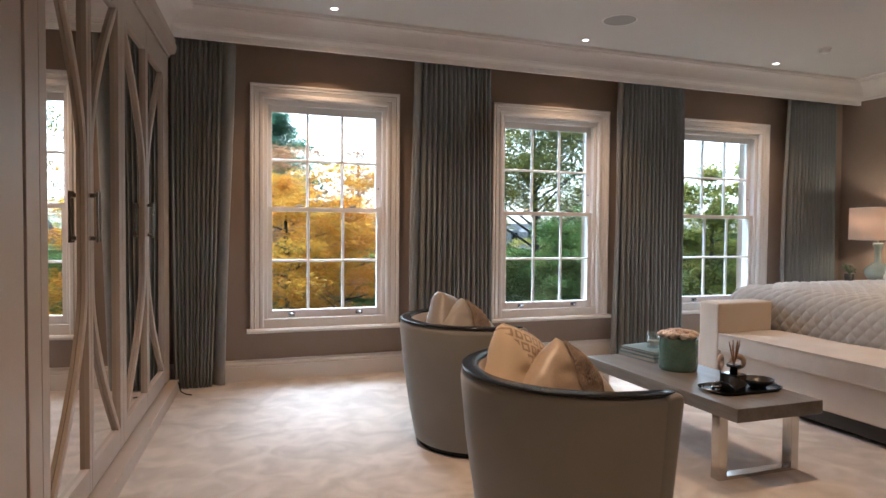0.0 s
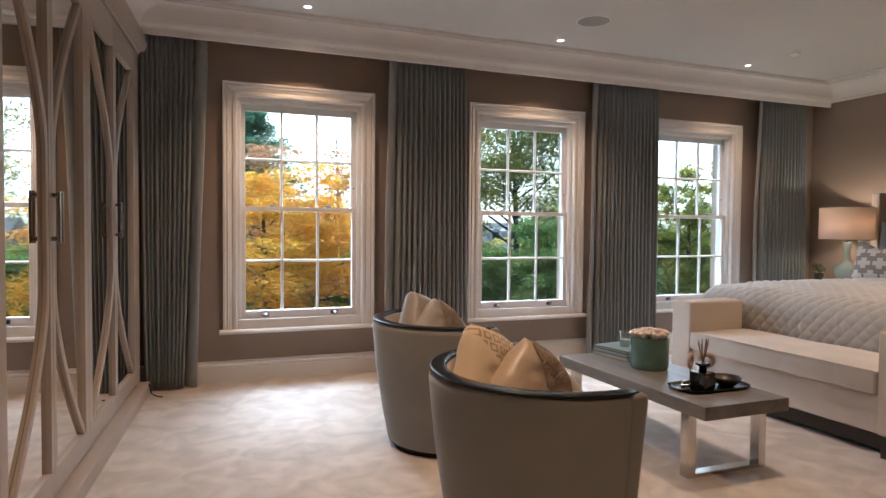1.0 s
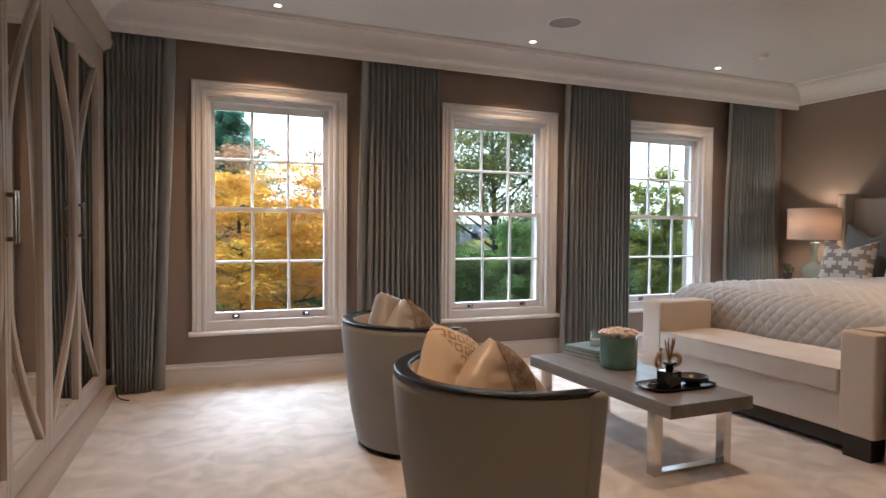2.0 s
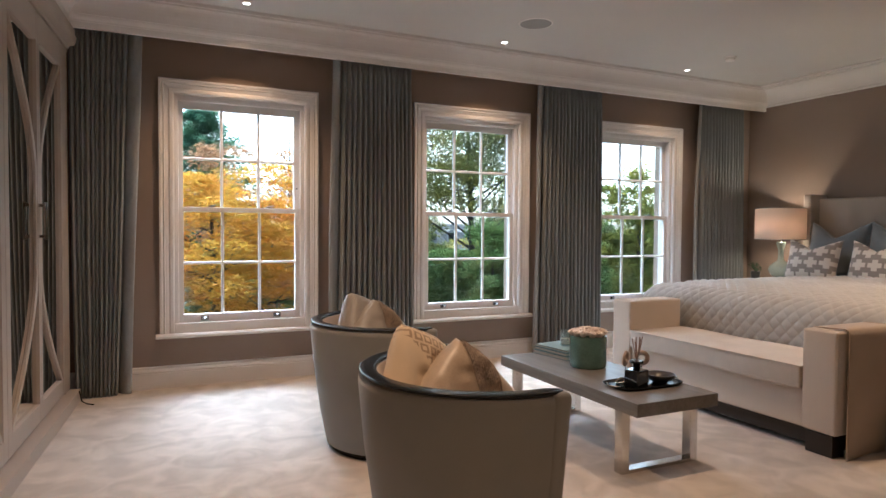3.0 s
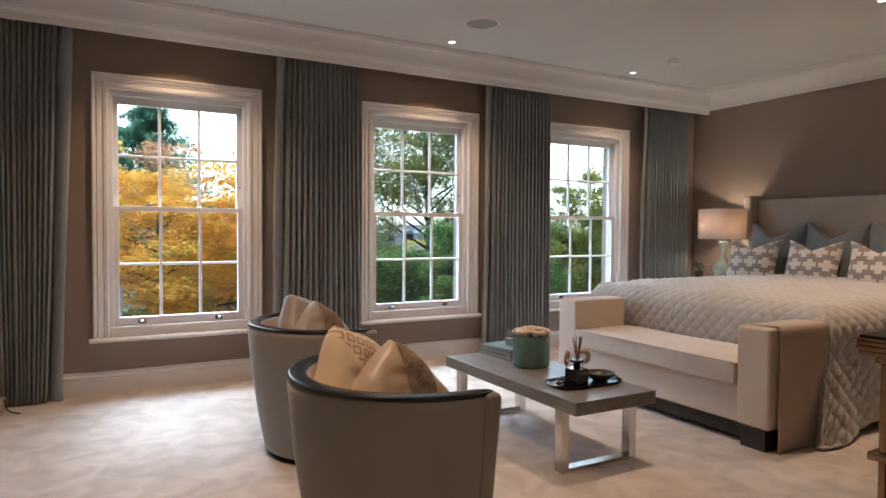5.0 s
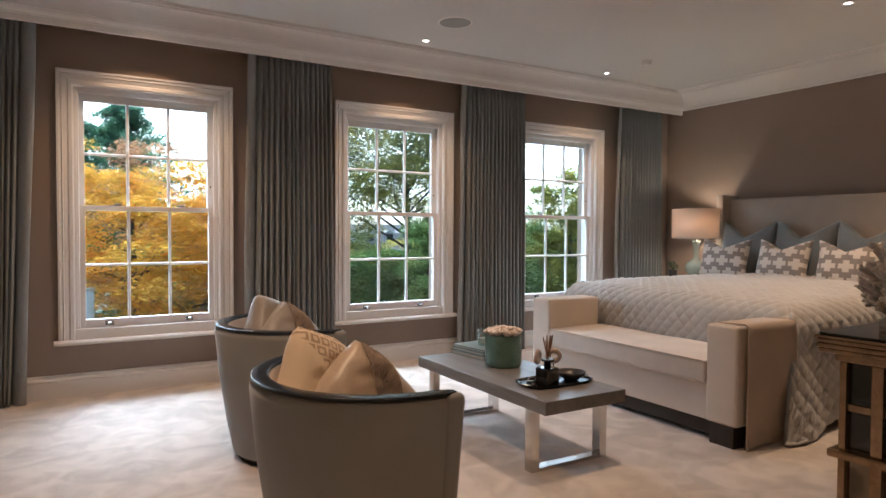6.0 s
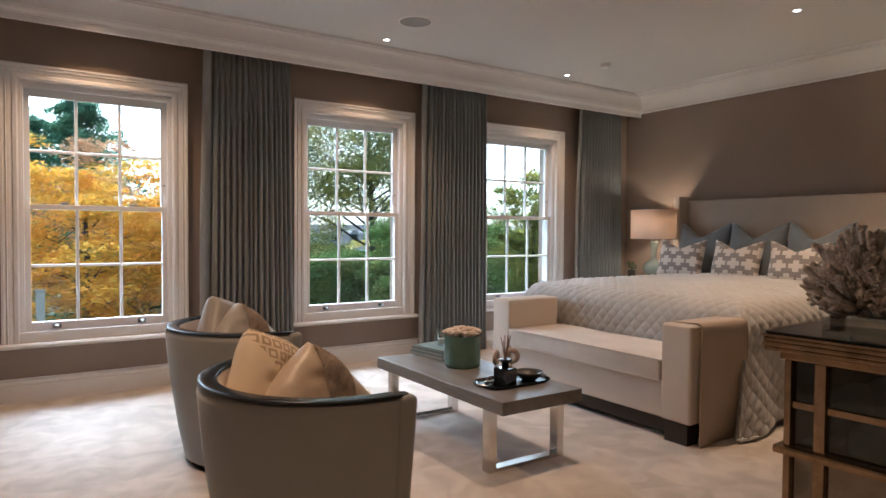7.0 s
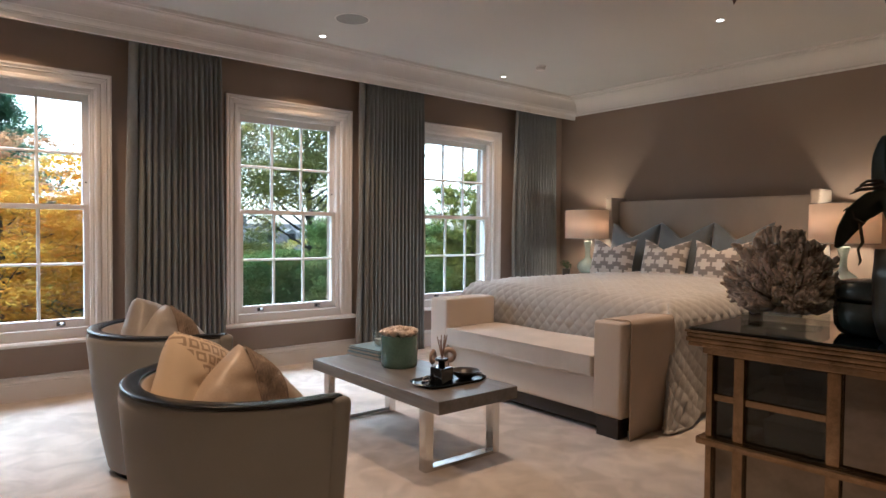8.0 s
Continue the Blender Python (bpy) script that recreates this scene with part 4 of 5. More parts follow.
grid(bm, 48, 8, trayf, close_u=True)
part("tray_plate", bm, M_LACQ, tr, smooth=True)
for sx in (-1, 1):
    tb2 = tube(bmesh.new(), [(sx * (0.21 + 0.035 * math.sin(t * math.pi / 8)), 0.055 - 0.11 * t / 8, 0.018) for t in range(9)], 0.005, 8)
    part("handle", tb2, M_CHROME, tr)
di = thing("reed_diffuser", "black glass reed diffuser bottle with rattan reeds", "diffuser", pose(2.895, 3.0, TZ + 0.0045, 0, 0, 12))
part("bottle", box(bmesh.new(), -0.048, 0.048, -0.048, 0.048, 0.0, 0.1, bevel=0.01, seg=3), M_BLACKGLASS, di, smooth=False)
part("neck", lathe(bmesh.new(), [(0.02, 0.1005), (0.02, 0.13), (0.036, 0.135), (0.04, 0.142), (0.036, 0.148), (0.012, 0.148), (0.01, 0.14)], 28), M_BLACKGLASS, di, smooth=True)
for i in range(8):
    a = i * 2.4
    tp = (0.028 * math.cos(a) + 0.004, 0.028 * math.sin(a), 0.265 + 0.02 * math.sin(3 * i))
    part("reed", tube(bmesh.new(), [(-0.005 * math.cos(a), -0.005 * math.sin(a), 0.12), tp], 0.0028, 6), M_REED, di)
bo = thing("bowl", "small dark bronze bowl on the tray", "bowl", pose(3.095, 3.03, TZ + 0.0045))
part("bowl_body", lathe(bmesh.new(), [(0.03, 0.0), (0.04, 0.004), (0.07, 0.028), (0.085, 0.05), (0.081, 0.051), (0.064, 0.03), (0.03, 0.01), (0.002, 0.008)], 36), M_DULLBLACK, bo, smooth=True)


def ring_shape(r, tk, n=28):
    bm = bmesh.new()
    grid(bm, n, 9, lambda u, v: ((r + tk * 1.5 * math.cos(2 * math.pi * v)) * math.cos(2 * math.pi * u), tk * math.sin(2 * math.pi * v), (r + tk * 1.5 * math.cos(2 * math.pi * v)) * math.sin(2 * math.pi * u)), close_u=True)
    return bm


for x, y, z, yaw, stand in ((3.085, 3.17, 0.115, -35, True), (2.965, 3.17, 0.12, 30, True)):
    og = thing("ring_ornament", "cream agate ring ornament on a thin metal stand", "ornament", pose(x, y, TZ + 0.005, 0, 0, yaw), group="agate ring ornaments")
    bm = ring_shape(0.032, 0.010)
    bmesh.ops.translate(bm, verts=bm.verts, vec=(0, 0, z))
    part("ring", bm, M_AGATE, og, smooth=True)
    part("stem", tube(bmesh.new(), [(0, 0, 0.005), (0, 0, z - 0.046)], 0.003, 8), M_CHROME, og)
    part("foot", lathe(bmesh.new(), [(0.03, 0), (0.03, 0.004), (0.006, 0.008)], 24), M_CHROME, og)
kn = thing("knot_ornament", "small polished silver ring knot lying on the tray", "ornament", pose(2.805, 3.025, TZ + 0.026))
for k, (rx, ry) in enumerate(((75, 10), (20, 60))):
    bm = ring_shape(0.024, 0.006, 24)
    bmesh.ops.transform(bm, matrix=pose(0.012 * k, 0.008 * k, 0.003, rx, ry, 0), verts=bm.verts)
    part("ring", bm, M_CHROME, kn, smooth=True)

# ---- mirrored cabinet ----
M_GILT = mat("antique_gilt_wood", (0.30, 0.215, 0.13), 0.27, 0.9, vary=0.4, scale=12, fine=80, bump=0.25)
M_ANTIQUE = mat("antique_smoked_mirror", (0.17, 0.155, 0.135), 0.06, 1.0, vary=0.15, scale=5, fine=60, bump=0.02)
M_DARKTOP = mat("dark_glass_top", (0.006, 0.010, 0.013), 0.06, vary=0.1, bump=0.0, spec=0.4)
M_SMOKED = glass_mat("smoked_glass_pane", (0.36, 0.44, 0.47), 0.06)
M_LINING = mat("black_lacquered_lining", (0.012, 0.016, 0.018), 0.3, vary=0.2, scale=6, bump=0.05)
CABT = 0.93
cab = thing("cabinet", "mirrored cabinet with gilt reeded edges and dark glass top", "cabinet", pose(2.785, 1.485, 0, 0, 0, 3.5))
CD, CL = 0.60, 1.75
part("glass_top", boxes((0.012, CD - 0.012, -CL + 0.012, -0.012, CABT - 0.008, CABT), bevel=0.002), M_DARKTOP, cab, "dark reflective glass top")
for i in range(4):
    z1 = CABT - 0.003 - 0.016 * i
    ins = 0.002 * i + (0.004 if i % 2 else 0)
    bm = bmesh.new()
    box(bm, ins, CD - ins, -CL + ins, -ins, z1 - 0.0155, z1 - 0.006 if i == 0 else z1, bevel=0.005, seg=3)
    part("reeded_strip", bm, M_GILT, cab)
part("frieze", boxes((0.028, CD - 0.028, -CL + 0.028, -0.055, 0.838, 0.8655), bevel=0.004), M_GILT, cab)
part("lower_carcass", boxes((0.06, CD - 0.03, -CL + 0.045, -0.08, 0.1, 0.53)), M_LINING, cab)
part("back_panel", boxes((CD - 0.06, CD - 0.03, -CL + 0.045, -0.08, 0.531, 0.836)), M_LINING, cab)
part("end_panel", boxes((0.06, CD - 0.061, -0.1, -0.08, 0.531, 0.836)), M_LINING, cab)
part("partition", boxes((0.06, CD - 0.061, -0.478, -0.462, 0.531, 0.836)), M_LINING, cab)
part("solid_bay", boxes((0.06, CD - 0.061, -CL + 0.045, -0.50, 0.531, 0.836)), M_DARKWOOD, cab)
part("inner_shelf", boxes((0.07, CD - 0.061, -0.461, -0.101, 0.68, 0.694)), M_LINING, cab)
cols = [(-0.07, -0.092), (-0.165, -0.2), (-0.45, -0.49), (-1.02, -1.06), (-1.34, -1.375), (-1.5, -1.53), (-1.69, -1.715)]
for a, b in cols:
    part("stile", boxes((0.03, 0.0605, b, a, 0.545, 0.8375), bevel=0.004), M_GILT, cab)
    part("stile", boxes((0.03, 0.0605, b, a, 0.1, 0.515), bevel=0.004), M_GILT, cab)
part("mid_rail", boxes((0.012, CD - 0.012, -CL + 0.015, -0.042, 0.516, 0.544), bevel=0.008), M_GILT, cab, "gilt half-round middle rail")
part("bottom_rail", boxes((0.015, CD - 0.015, -CL + 0.02, -0.02, 0.05, 0.099), bevel=0.008), M_GILT, cab)
for a, b in zip(cols, cols[1:]):
    y1, y0 = a[1] - 0.001, b[0] + 0.001
    if y1 - y0 < 0.35:
        part("glass_pane", boxes((0.052, 0.057, y0, y1, 0.70, 0.836)), M_SMOKED if y0 > -0.5 else M_ANTIQUE, cab, "dark glass pane")
        part("shelf_rail", boxes((0.04, 0.0595, y0, y1, 0.676, 0.699), bevel=0.003), M_GILT, cab)
        part("glass_pane", boxes((0.052, 0.057, y0, y1, 0.546, 0.675)), M_SMOKED if y0 > -0.5 else M_ANTIQUE, cab, "dark glass pane")
    else:
        part("mirror_pane", boxes((0.052, 0.057, y0, y1, 0.546, 0.836)), M_ANTIQUE, cab)
    part("lower_mirror", boxes((0.052, 0.057, y0, y1, 0.101, 0.514)), M_ANTIQUE, cab)
part("side_mirror", boxes((0.09, CD - 0.06, -0.0795, -0.075, 0.12, 0.82)), M_ANTIQUE, cab)
M_STORE = mat("grey_storage_fabric", (0.20, 0.22, 0.225), 0.8, vary=0.15, scale=8, fine=200, bump=0.2)
CAB_M = pose(2.785, 1.485, 0, 0, 0, 3.5)


def stored(name, label, category, x, y, z, bm, material):
    ob = part(name, bm, material)
    ob.matrix_basis = CAB_M @ pose(x, y, z)
    return tagged(ob, label, category)


tub = bmesh.new()
grid(tub, 24, 6, lambda u, v: (0.06 * (0.78 + 0.22 * v) * max(-1, min(1, 1.6 * math.cos(2 * math.pi * u))), 0.062 * (0.78 + 0.22 * v) * max(-1, min(1, 1.6 * math.sin(2 * math.pi * u))), 0.1 * v), close_u=True)
bmesh.ops.holes_fill(tub, edges=[e for e in tub.edges if e.is_boundary and e.verts[0].co.z < 0.01])
stored("storage_tub", "tapered grey tub behind the cabinet's dark glass", "tub", 0.16, -0.36, 0.6945, tub, M_STORE)
stored("storage_box", "low grey box on the cabinet floor behind glass", "box", 0.17, -0.33, 0.5315, boxes((-0.06, 0.06, -0.09, 0.09, 0, 0.075), (-0.063, 0.063, -0.093, 0.093, 0.0752, 0.095), bevel=0.003), M_STORE)
for zz in (0.5315, 0.5445, 0.6945):
    stored("magazine", "slim pale magazine lying flat in the cabinet", "magazine", 0.17, -0.145, zz, boxes((-0.08, 0.08, -0.04, 0.04, 0, 0.011), bevel=0.001), M_STORE)
for sx in (0.03, CD - 0.09):
    for sy in (-0.14, -CL + 0.03):
        part("foot", boxes((sx, sx + 0.06, sy, sy + 0.06, 0.0, 0.049), bevel=0.004), M_GILT, cab)

M_CORAL = mat("grey_coral", (0.60, 0.53, 0.46), 0.9, vary=0.3, scale=16, fine=90, bump=0.6, dist=0.006)
rnd = random.Random(17)
bm = bmesh.new()
for i in range(420):
    a = rnd.uniform(0, 2 * math.pi)
    el = rnd.uniform(-0.12, 1.5)
    ln = rnd.uniform(0.11, 0.195)
    d = Vector((math.cos(a) * math.cos(el) * 0.9, math.sin(a) * math.cos(el), math.sin(el)))
    if d.y < 0:
        ln *= 1 + 0.35 * d.y
    p0 = d * 0.05 + Vector((0, 0, 0.03))
    p1 = p0 + d * ln * 0.6 + Vector((rnd.uniform(-1, 1), rnd.uniform(-1, 1), rnd.uniform(-0.4, 1))) * 0.015
    p2 = p0 + d * ln + Vector((0, 0, 0.03)) + Vector((rnd.uniform(-1, 1), rnd.uniform(-1, 1), rnd.uniform(-0.4, 1))) * 0.02
    r = rnd.uniform(0.007, 0.012)
    tube(bm, [p0, p1, p1.lerp(p2, 0.6), p2, p2 + (p2 - p1).normalized() * r * 0.7], [r * 1.1, r * 1.2, r * 1.25, r * 1.0, r * 0.4], 7)
    for k in range(4):
        q = p1.lerp(p2, rnd.uniform(0.1, 0.9))
        e = q + (d + Vector((rnd.uniform(-1, 1), rnd.uniform(-1, 1), rnd.uniform(-0.4, 1)))).normalized() * rnd.uniform(0.02, 0.036)
        tube(bm, [q, q.lerp(e, 0.6), e], [r * 0.8, r * 0.95, r * 0.45], 6)
co = thing("coral", "large grey branching coral specimen on a clear block", "coral")
part("branch_mass", bm, M_CORAL, co, smooth=True)
part("root", lathe(bmesh.new(), [(0.05, 0.0), (0.075, 0.01), (0.08, 0.04), (0.05, 0.07), (0.01, 0.08)], 18), M_CORAL, co, smooth=True)
co.matrix_basis = pose(3.12, 1.275, CABT + 0.046)
ac = part("acrylic_block", boxes((-0.11, 0.11, -0.12, 0.12, 0, 0.044), bevel=0.003), M_CLEAR)
ac.matrix_basis = pose(3.10, 1.27, CABT + 0.001, 0, 0, 8)
tagged(ac, "clear acrylic display block under the coral", "display stand")
dk = part("dark_cube", boxes((-0.022, 0.022, -0.022, 0.022, 0, 0.042), bevel=0.003), M_BLACKGLASS)
dk.matrix_basis = pose(3.315, 1.475, CABT + 0.001, 0, 0, 8)
tagged(dk, "small dark glass cube at the cabinet's end", "ornament")

M_JAR = mat("dark_teal_glaze", (0.028, 0.042, 0.045), 0.22, vary=0.2, scale=12, fine=80, bump=0.08)
jar = thing("lidded_jar", "wide dark teal ceramic lidded jar on the cabinet", "jar", pose(3.13, 0.985, CABT + 0.001))
part("jar_body", lathe(bmesh.new(), [(0.09, 0.0), (0.115, 0.006), (0.13, 0.03), (0.134, 0.07), (0.13, 0.108), (0.122, 0.112), (0.1, 0.112)], 48), M_JAR, jar, smooth=True)
lid = part("lid", lathe(bmesh.new(), [(0.1, 0.113), (0.126, 0.116), (0.134, 0.126), (0.132, 0.16), (0.118, 0.178), (0.09, 0.184), (0.004, 0.188)], 48), M_JAR, jar, "matching domed lid", smooth=True)

M_POT = mat("dark_planter", (0.045, 0.042, 0.036), 0.3, vary=0.2, scale=10, bump=0.1)
M_ORCHID = mat("dark_orchid_leaf", (0.018, 0.03, 0.018), 0.3, vary=0.25, scale=12, bump=0.1)
M_ROOT = mat("aerial_root", (0.05, 0.045, 0.035), 0.7, vary=0.2)
M_BUD = mat("orchid_bud", (0.16, 0.10, 0.09), 0.6, vary=0.2)
OP = (3.0, 0.845)
orc = thing("orchid_plant", "potted orchid with thick dark leaves and arching stem", "plant", pose(OP[0], OP[1], CABT + 0.001))
part("planter", lathe(bmesh.new(), [(0.085, 0.0), (0.1, 0.01), (0.118, 0.08), (0.122, 0.2), (0.116, 0.29), (0.106, 0.29), (0.1, 0.25), (0.003, 0.24)], 40), M_POT, orc, smooth=True)


def leaf_blade(pts, width):
    """A thick strap leaf along points, broad side turned across the y-z plane."""
    bm = bmesh.new()
    n = len(pts)

    def f(u, v):
        k = v * (n - 1)
        i = min(int(k), n - 2)
        p, q = Vector(pts[i]), Vector(pts[i + 1])
        c = p.lerp(q, k - i)
        wide = ((q - p).normalized().cross(Vector((1, 0, 0))) * 0.9 + Vector((0.4, 0, 0))).normalized()
        w = width * (math.sin(math.pi * (0.12 + 0.86 * v)) ** 0.6)
        return c + wide * w * (u - 0.5) + Vector((0.12 * w * abs(2 * u - 1), 0, 0))
    grid(bm, 9, 24, f)
    bmesh.ops.solidify(bm, geom=bm.faces[:], thickness=0.004)
    return bm


for pts, w in (([(0, 0, 0.25), (0, 0.05, 0.42), (0, 0.11, 0.45), (0, 0.17, 0.405), (0, 0.205, 0.35), (0, 0.23, 0.29)], 0.075),
               ([(0.01, 0.02, 0.25), (0.01, 0.07, 0.42), (0.01, 0.10, 0.51), (0.01, 0.108, 0.58), (0.01, 0.105, 0.645)], 0.11),
               ([(0, 0, 0.25), (0.05, -0.08, 0.4), (0.08, -0.16, 0.42), (0.1, -0.22, 0.35)], 0.11)):
    part("leaf", leaf_blade(pts, w), M_ORCHID, orc, smooth=True)
for k in range(5):
    pts = [(0.02, 0.06, 0.49 - 0.008 * k), (0.02, 0.11, 0.505 - 0.010 * k), (0.01, 0.15 + 0.012 * (k % 3), 0.505 - 0.014 * k), (0.0, 0.168 + 0.014 * (k % 3), 0.492 - 0.014 * k)]
    part("aerial_root", tube(bmesh.new(), pts, [0.006, 0.006, 0.005, 0.002], 6), M_ROOT, orc)
for pts in ([(0, 0.15, 0.37), (0, 0.178, 0.385), (0, 0.186, 0.41), (0, 0.2, 0.42), (0, 0.213, 0.41)], [(0, 0.165, 0.37), (0, 0.155, 0.31), (0, 0.168, 0.285), (0, 0.16, 0.25), (0, 0.165, 0.235)]):
    part("aerial_root", tube(bmesh.new(), pts, [0.005, 0.005, 0.004, 0.004, 0.002], 6), M_ROOT, orc)
st = [(0, 0.0, 0.25), (0.0, 0.02, 0.6), (0.0, 0.06, 0.9), (0.0, 0.12, 1.1), (0.0, 0.22, 1.22), (0.0, 0.4, 1.27), (0.0, 0.6, 1.25)]
part("flower_stem", tube(bmesh.new(), st, 0.004, 6), M_ROOT, orc)
for y in (0.21, 0.4, 0.59):
    bm = bmesh.new()
    for k in range(5):
        a = 2 * math.pi * k / 5

        def pf(u, v, a=a):
            r = 0.035 * v
            w = (u - 0.5) * 0.03 * math.sin(math.pi * min(1, v + 0.05))
            return r * math.cos(a) - w * math.sin(a), 0.008 * v * v, r * math.sin(a) + w * math.cos(a)
        grid(bm, 5, 6, pf)
    bmesh.ops.translate(bm, verts=bm.verts, vec=(0, y, 1.215))
    bmesh.ops.solidify(bm, geom=bm.faces[:], thickness=0.002)
    part("blossom", bm, M_BUD, orc, smooth=True)

# ---- bedside plant ----
pl = thing("small_plant", "small green plant in a dark pot on the bedside table", "plant", pose(6.66, 5.27, 0.7455))
part("pot", lathe(bmesh.new(), [(0.035, 0.0), (0.045, 0.005), (0.05, 0.08), (0.045, 0.085), (0.003, 0.08)], 24), M_POT, pl, smooth=True)
rnd = random.Random(3)
M_SPRIG = mat("sprig_green", (0.05, 0.085, 0.03), 0.6, vary=0.4, scale=30)
for k in range(22):
    a, t = rnd.uniform(0, 6.3), rnd.uniform(0.02, 0.07)
    q = (t * math.cos(a), t * math.sin(a), 0.11 + rnd.uniform(0, 0.07))
    bm = tube(bmesh.new(), [(0, 0, 0.075), (q[0] * 0.5, q[1] * 0.5, q[2] * 0.85), q], 0.0025, 5)
    for s in range(5):
        c = Vector((q[0] + rnd.uniform(-0.012, 0.012), q[1] + rnd.uniform(-0.012, 0.012), q[2] + rnd.uniform(-0.03, 0.01)))
        bmesh.ops.create_icosphere(bm, subdivisions=1, radius=0.008, matrix=Matrix.Translation(c) @ Matrix.Diagonal((1, 0.6, 0.5, 1)))
    part("sprig", bm, M_SPRIG, pl)


# ---- outdoors ----
M_GRASS = mat("lawn", (0.028, 0.04, 0.015), 0.9, vary=0.4, scale=0.6, fine=9, bump=0.6)
GROUND = -3.1
bm = bmesh.new()
grid(bm, 30, 30, lambda u, v: ((u - 0.5) * 600, -200 + v * 800, GROUND))
tagged(part("ground", bm, M_GRASS), "green lawn and garden ground below the windows", "ground", kind="structure")


def leaf_mat(name, a, b, c, drift=0.9):
    m = bpy.data.materials.new(name)
    m.use_nodes = True
    n, l = m.node_tree.nodes, m.node_tree.links
    p = n["Principled BSDF"]
    g = n.new("ShaderNodeNewGeometry")
    rp = n.new("ShaderNodeValToRGB")
    rp.color_ramp.elements[0].color, rp.color_ramp.elements[1].color = (*a, 1), (*c, 1)
    e = rp.color_ramp.elements.new(0.5)
    e.color = (*b, 1)
    co, nz, mr, ad = n.new("ShaderNodeTexCoord"), n.new("ShaderNodeTexNoise"), n.new("ShaderNodeMapRange"), n.new("ShaderNodeMath")
    nz.inputs["Scale"].default_value, nz.inputs["Detail"].default_value = drift, 3
    mr.inputs["From Min"].default_value, mr.inputs["From Max"].default_value = 0.34, 0.66
    ad.operation = "MULTIPLY_ADD"
    ad.inputs[1].default_value = 0.45
    mr.inputs["To Max"].default_value = 0.55
    l.new(co.outputs["Object"], nz.inputs["Vector"])
    l.new(nz.outputs[0], mr.inputs["Value"])
    l.new(g.outputs["Random Per Island"], ad.inputs[0])
    l.new(mr.outputs[0], ad.inputs[2])
    l.new(ad.outputs[0], rp.inputs[0])
    l.new(rp.outputs[0], p.inputs["Base Color"])
    p.inputs["Roughness"].default_value = 0.75
    p.inputs["Specular IOR Level"].default_value = 0.15
    tl, ms = n.new("ShaderNodeBsdfTranslucent"), n.new("ShaderNodeMixShader")
    l.new(rp.outputs[0], tl.inputs["Color"])
    ms.inputs[0].default_value = 0.48
    l.new(p.outputs[0], ms.inputs[1])
    l.new(tl.outputs[0], ms.inputs[2])
    l.new(ms.outputs[0], n["Material Output"].inputs["Surface"])
    return m


M_GOLD = leaf_mat("golden_leaves", (0.62, 0.25, 0.055), (0.72, 0.42, 0.045), (0.28, 0.25, 0.045))
M_PINKGOLD = leaf_mat("russet_leaves", (0.34, 0.17, 0.10), (0.46, 0.27, 0.14), (0.26, 0.15, 0.08))
M_GREEN = leaf_mat("hedge_leaves", (0.10, 0.175, 0.06), (0.19, 0.27, 0.08), (0.33, 0.33, 0.10))
M_PINE = leaf_mat("conifer_needles", (0.06, 0.13, 0.085), (0.11, 0.21, 0.12), (0.18, 0.27, 0.13))
M_OLIVE = leaf_mat("oak_leaves", (0.09, 0.14, 0.055), (0.27, 0.26, 0.07), (0.50, 0.40, 0.09), 0.35)
M_BARK = mat("bark", (0.035, 0.028, 0.024), 0.9, vary=0.3, scale=4, fine=30, bump=0.6)


def leaves(bm_lists, centre, rad, n, size, rnd, flat=1.0, shell=0.5):
    vs, fs = bm_lists
    for _ in range(n):
        d = Vector((rnd.gauss(0, 1), rnd.gauss(0, 1), rnd.gauss(0, 1))).normalized() * (rnd.random() ** shell)
        p = Vector((centre[0] + d.x * rad[0], centre[1] + d.y * rad[1], centre[2] + d.z * rad[2]))
        q = Euler((rnd.uniform(-0.9, 0.9) * flat, rnd.uniform(-0.9, 0.9) * flat, rnd.uniform(0, 6.3))).to_matrix()
        s = size * rnd.uniform(0.6, 1.3)
        k = len(vs)
        for c in ((-s, 0, 0), (0, -0.45 * s, 0.1 * s), (s, 0, -0.1 * s), (0, 0.45 * s, 0.1 * s)):
            vs.append(p + q @ Vector(c))
        fs.append((k, k + 1, k + 2, k + 3))


def leaf_mesh(name, lists, material, parent, label=""):
    me = bpy.data.meshes.new(name)
    me.from_pydata([tuple(v) for v in lists[0]], [], lists[1])
    me.materials.append(material)
    ob = new(name, me)
    if parent:
        ob.parent = parent
    if label:
        tagged(ob, label)
    return ob


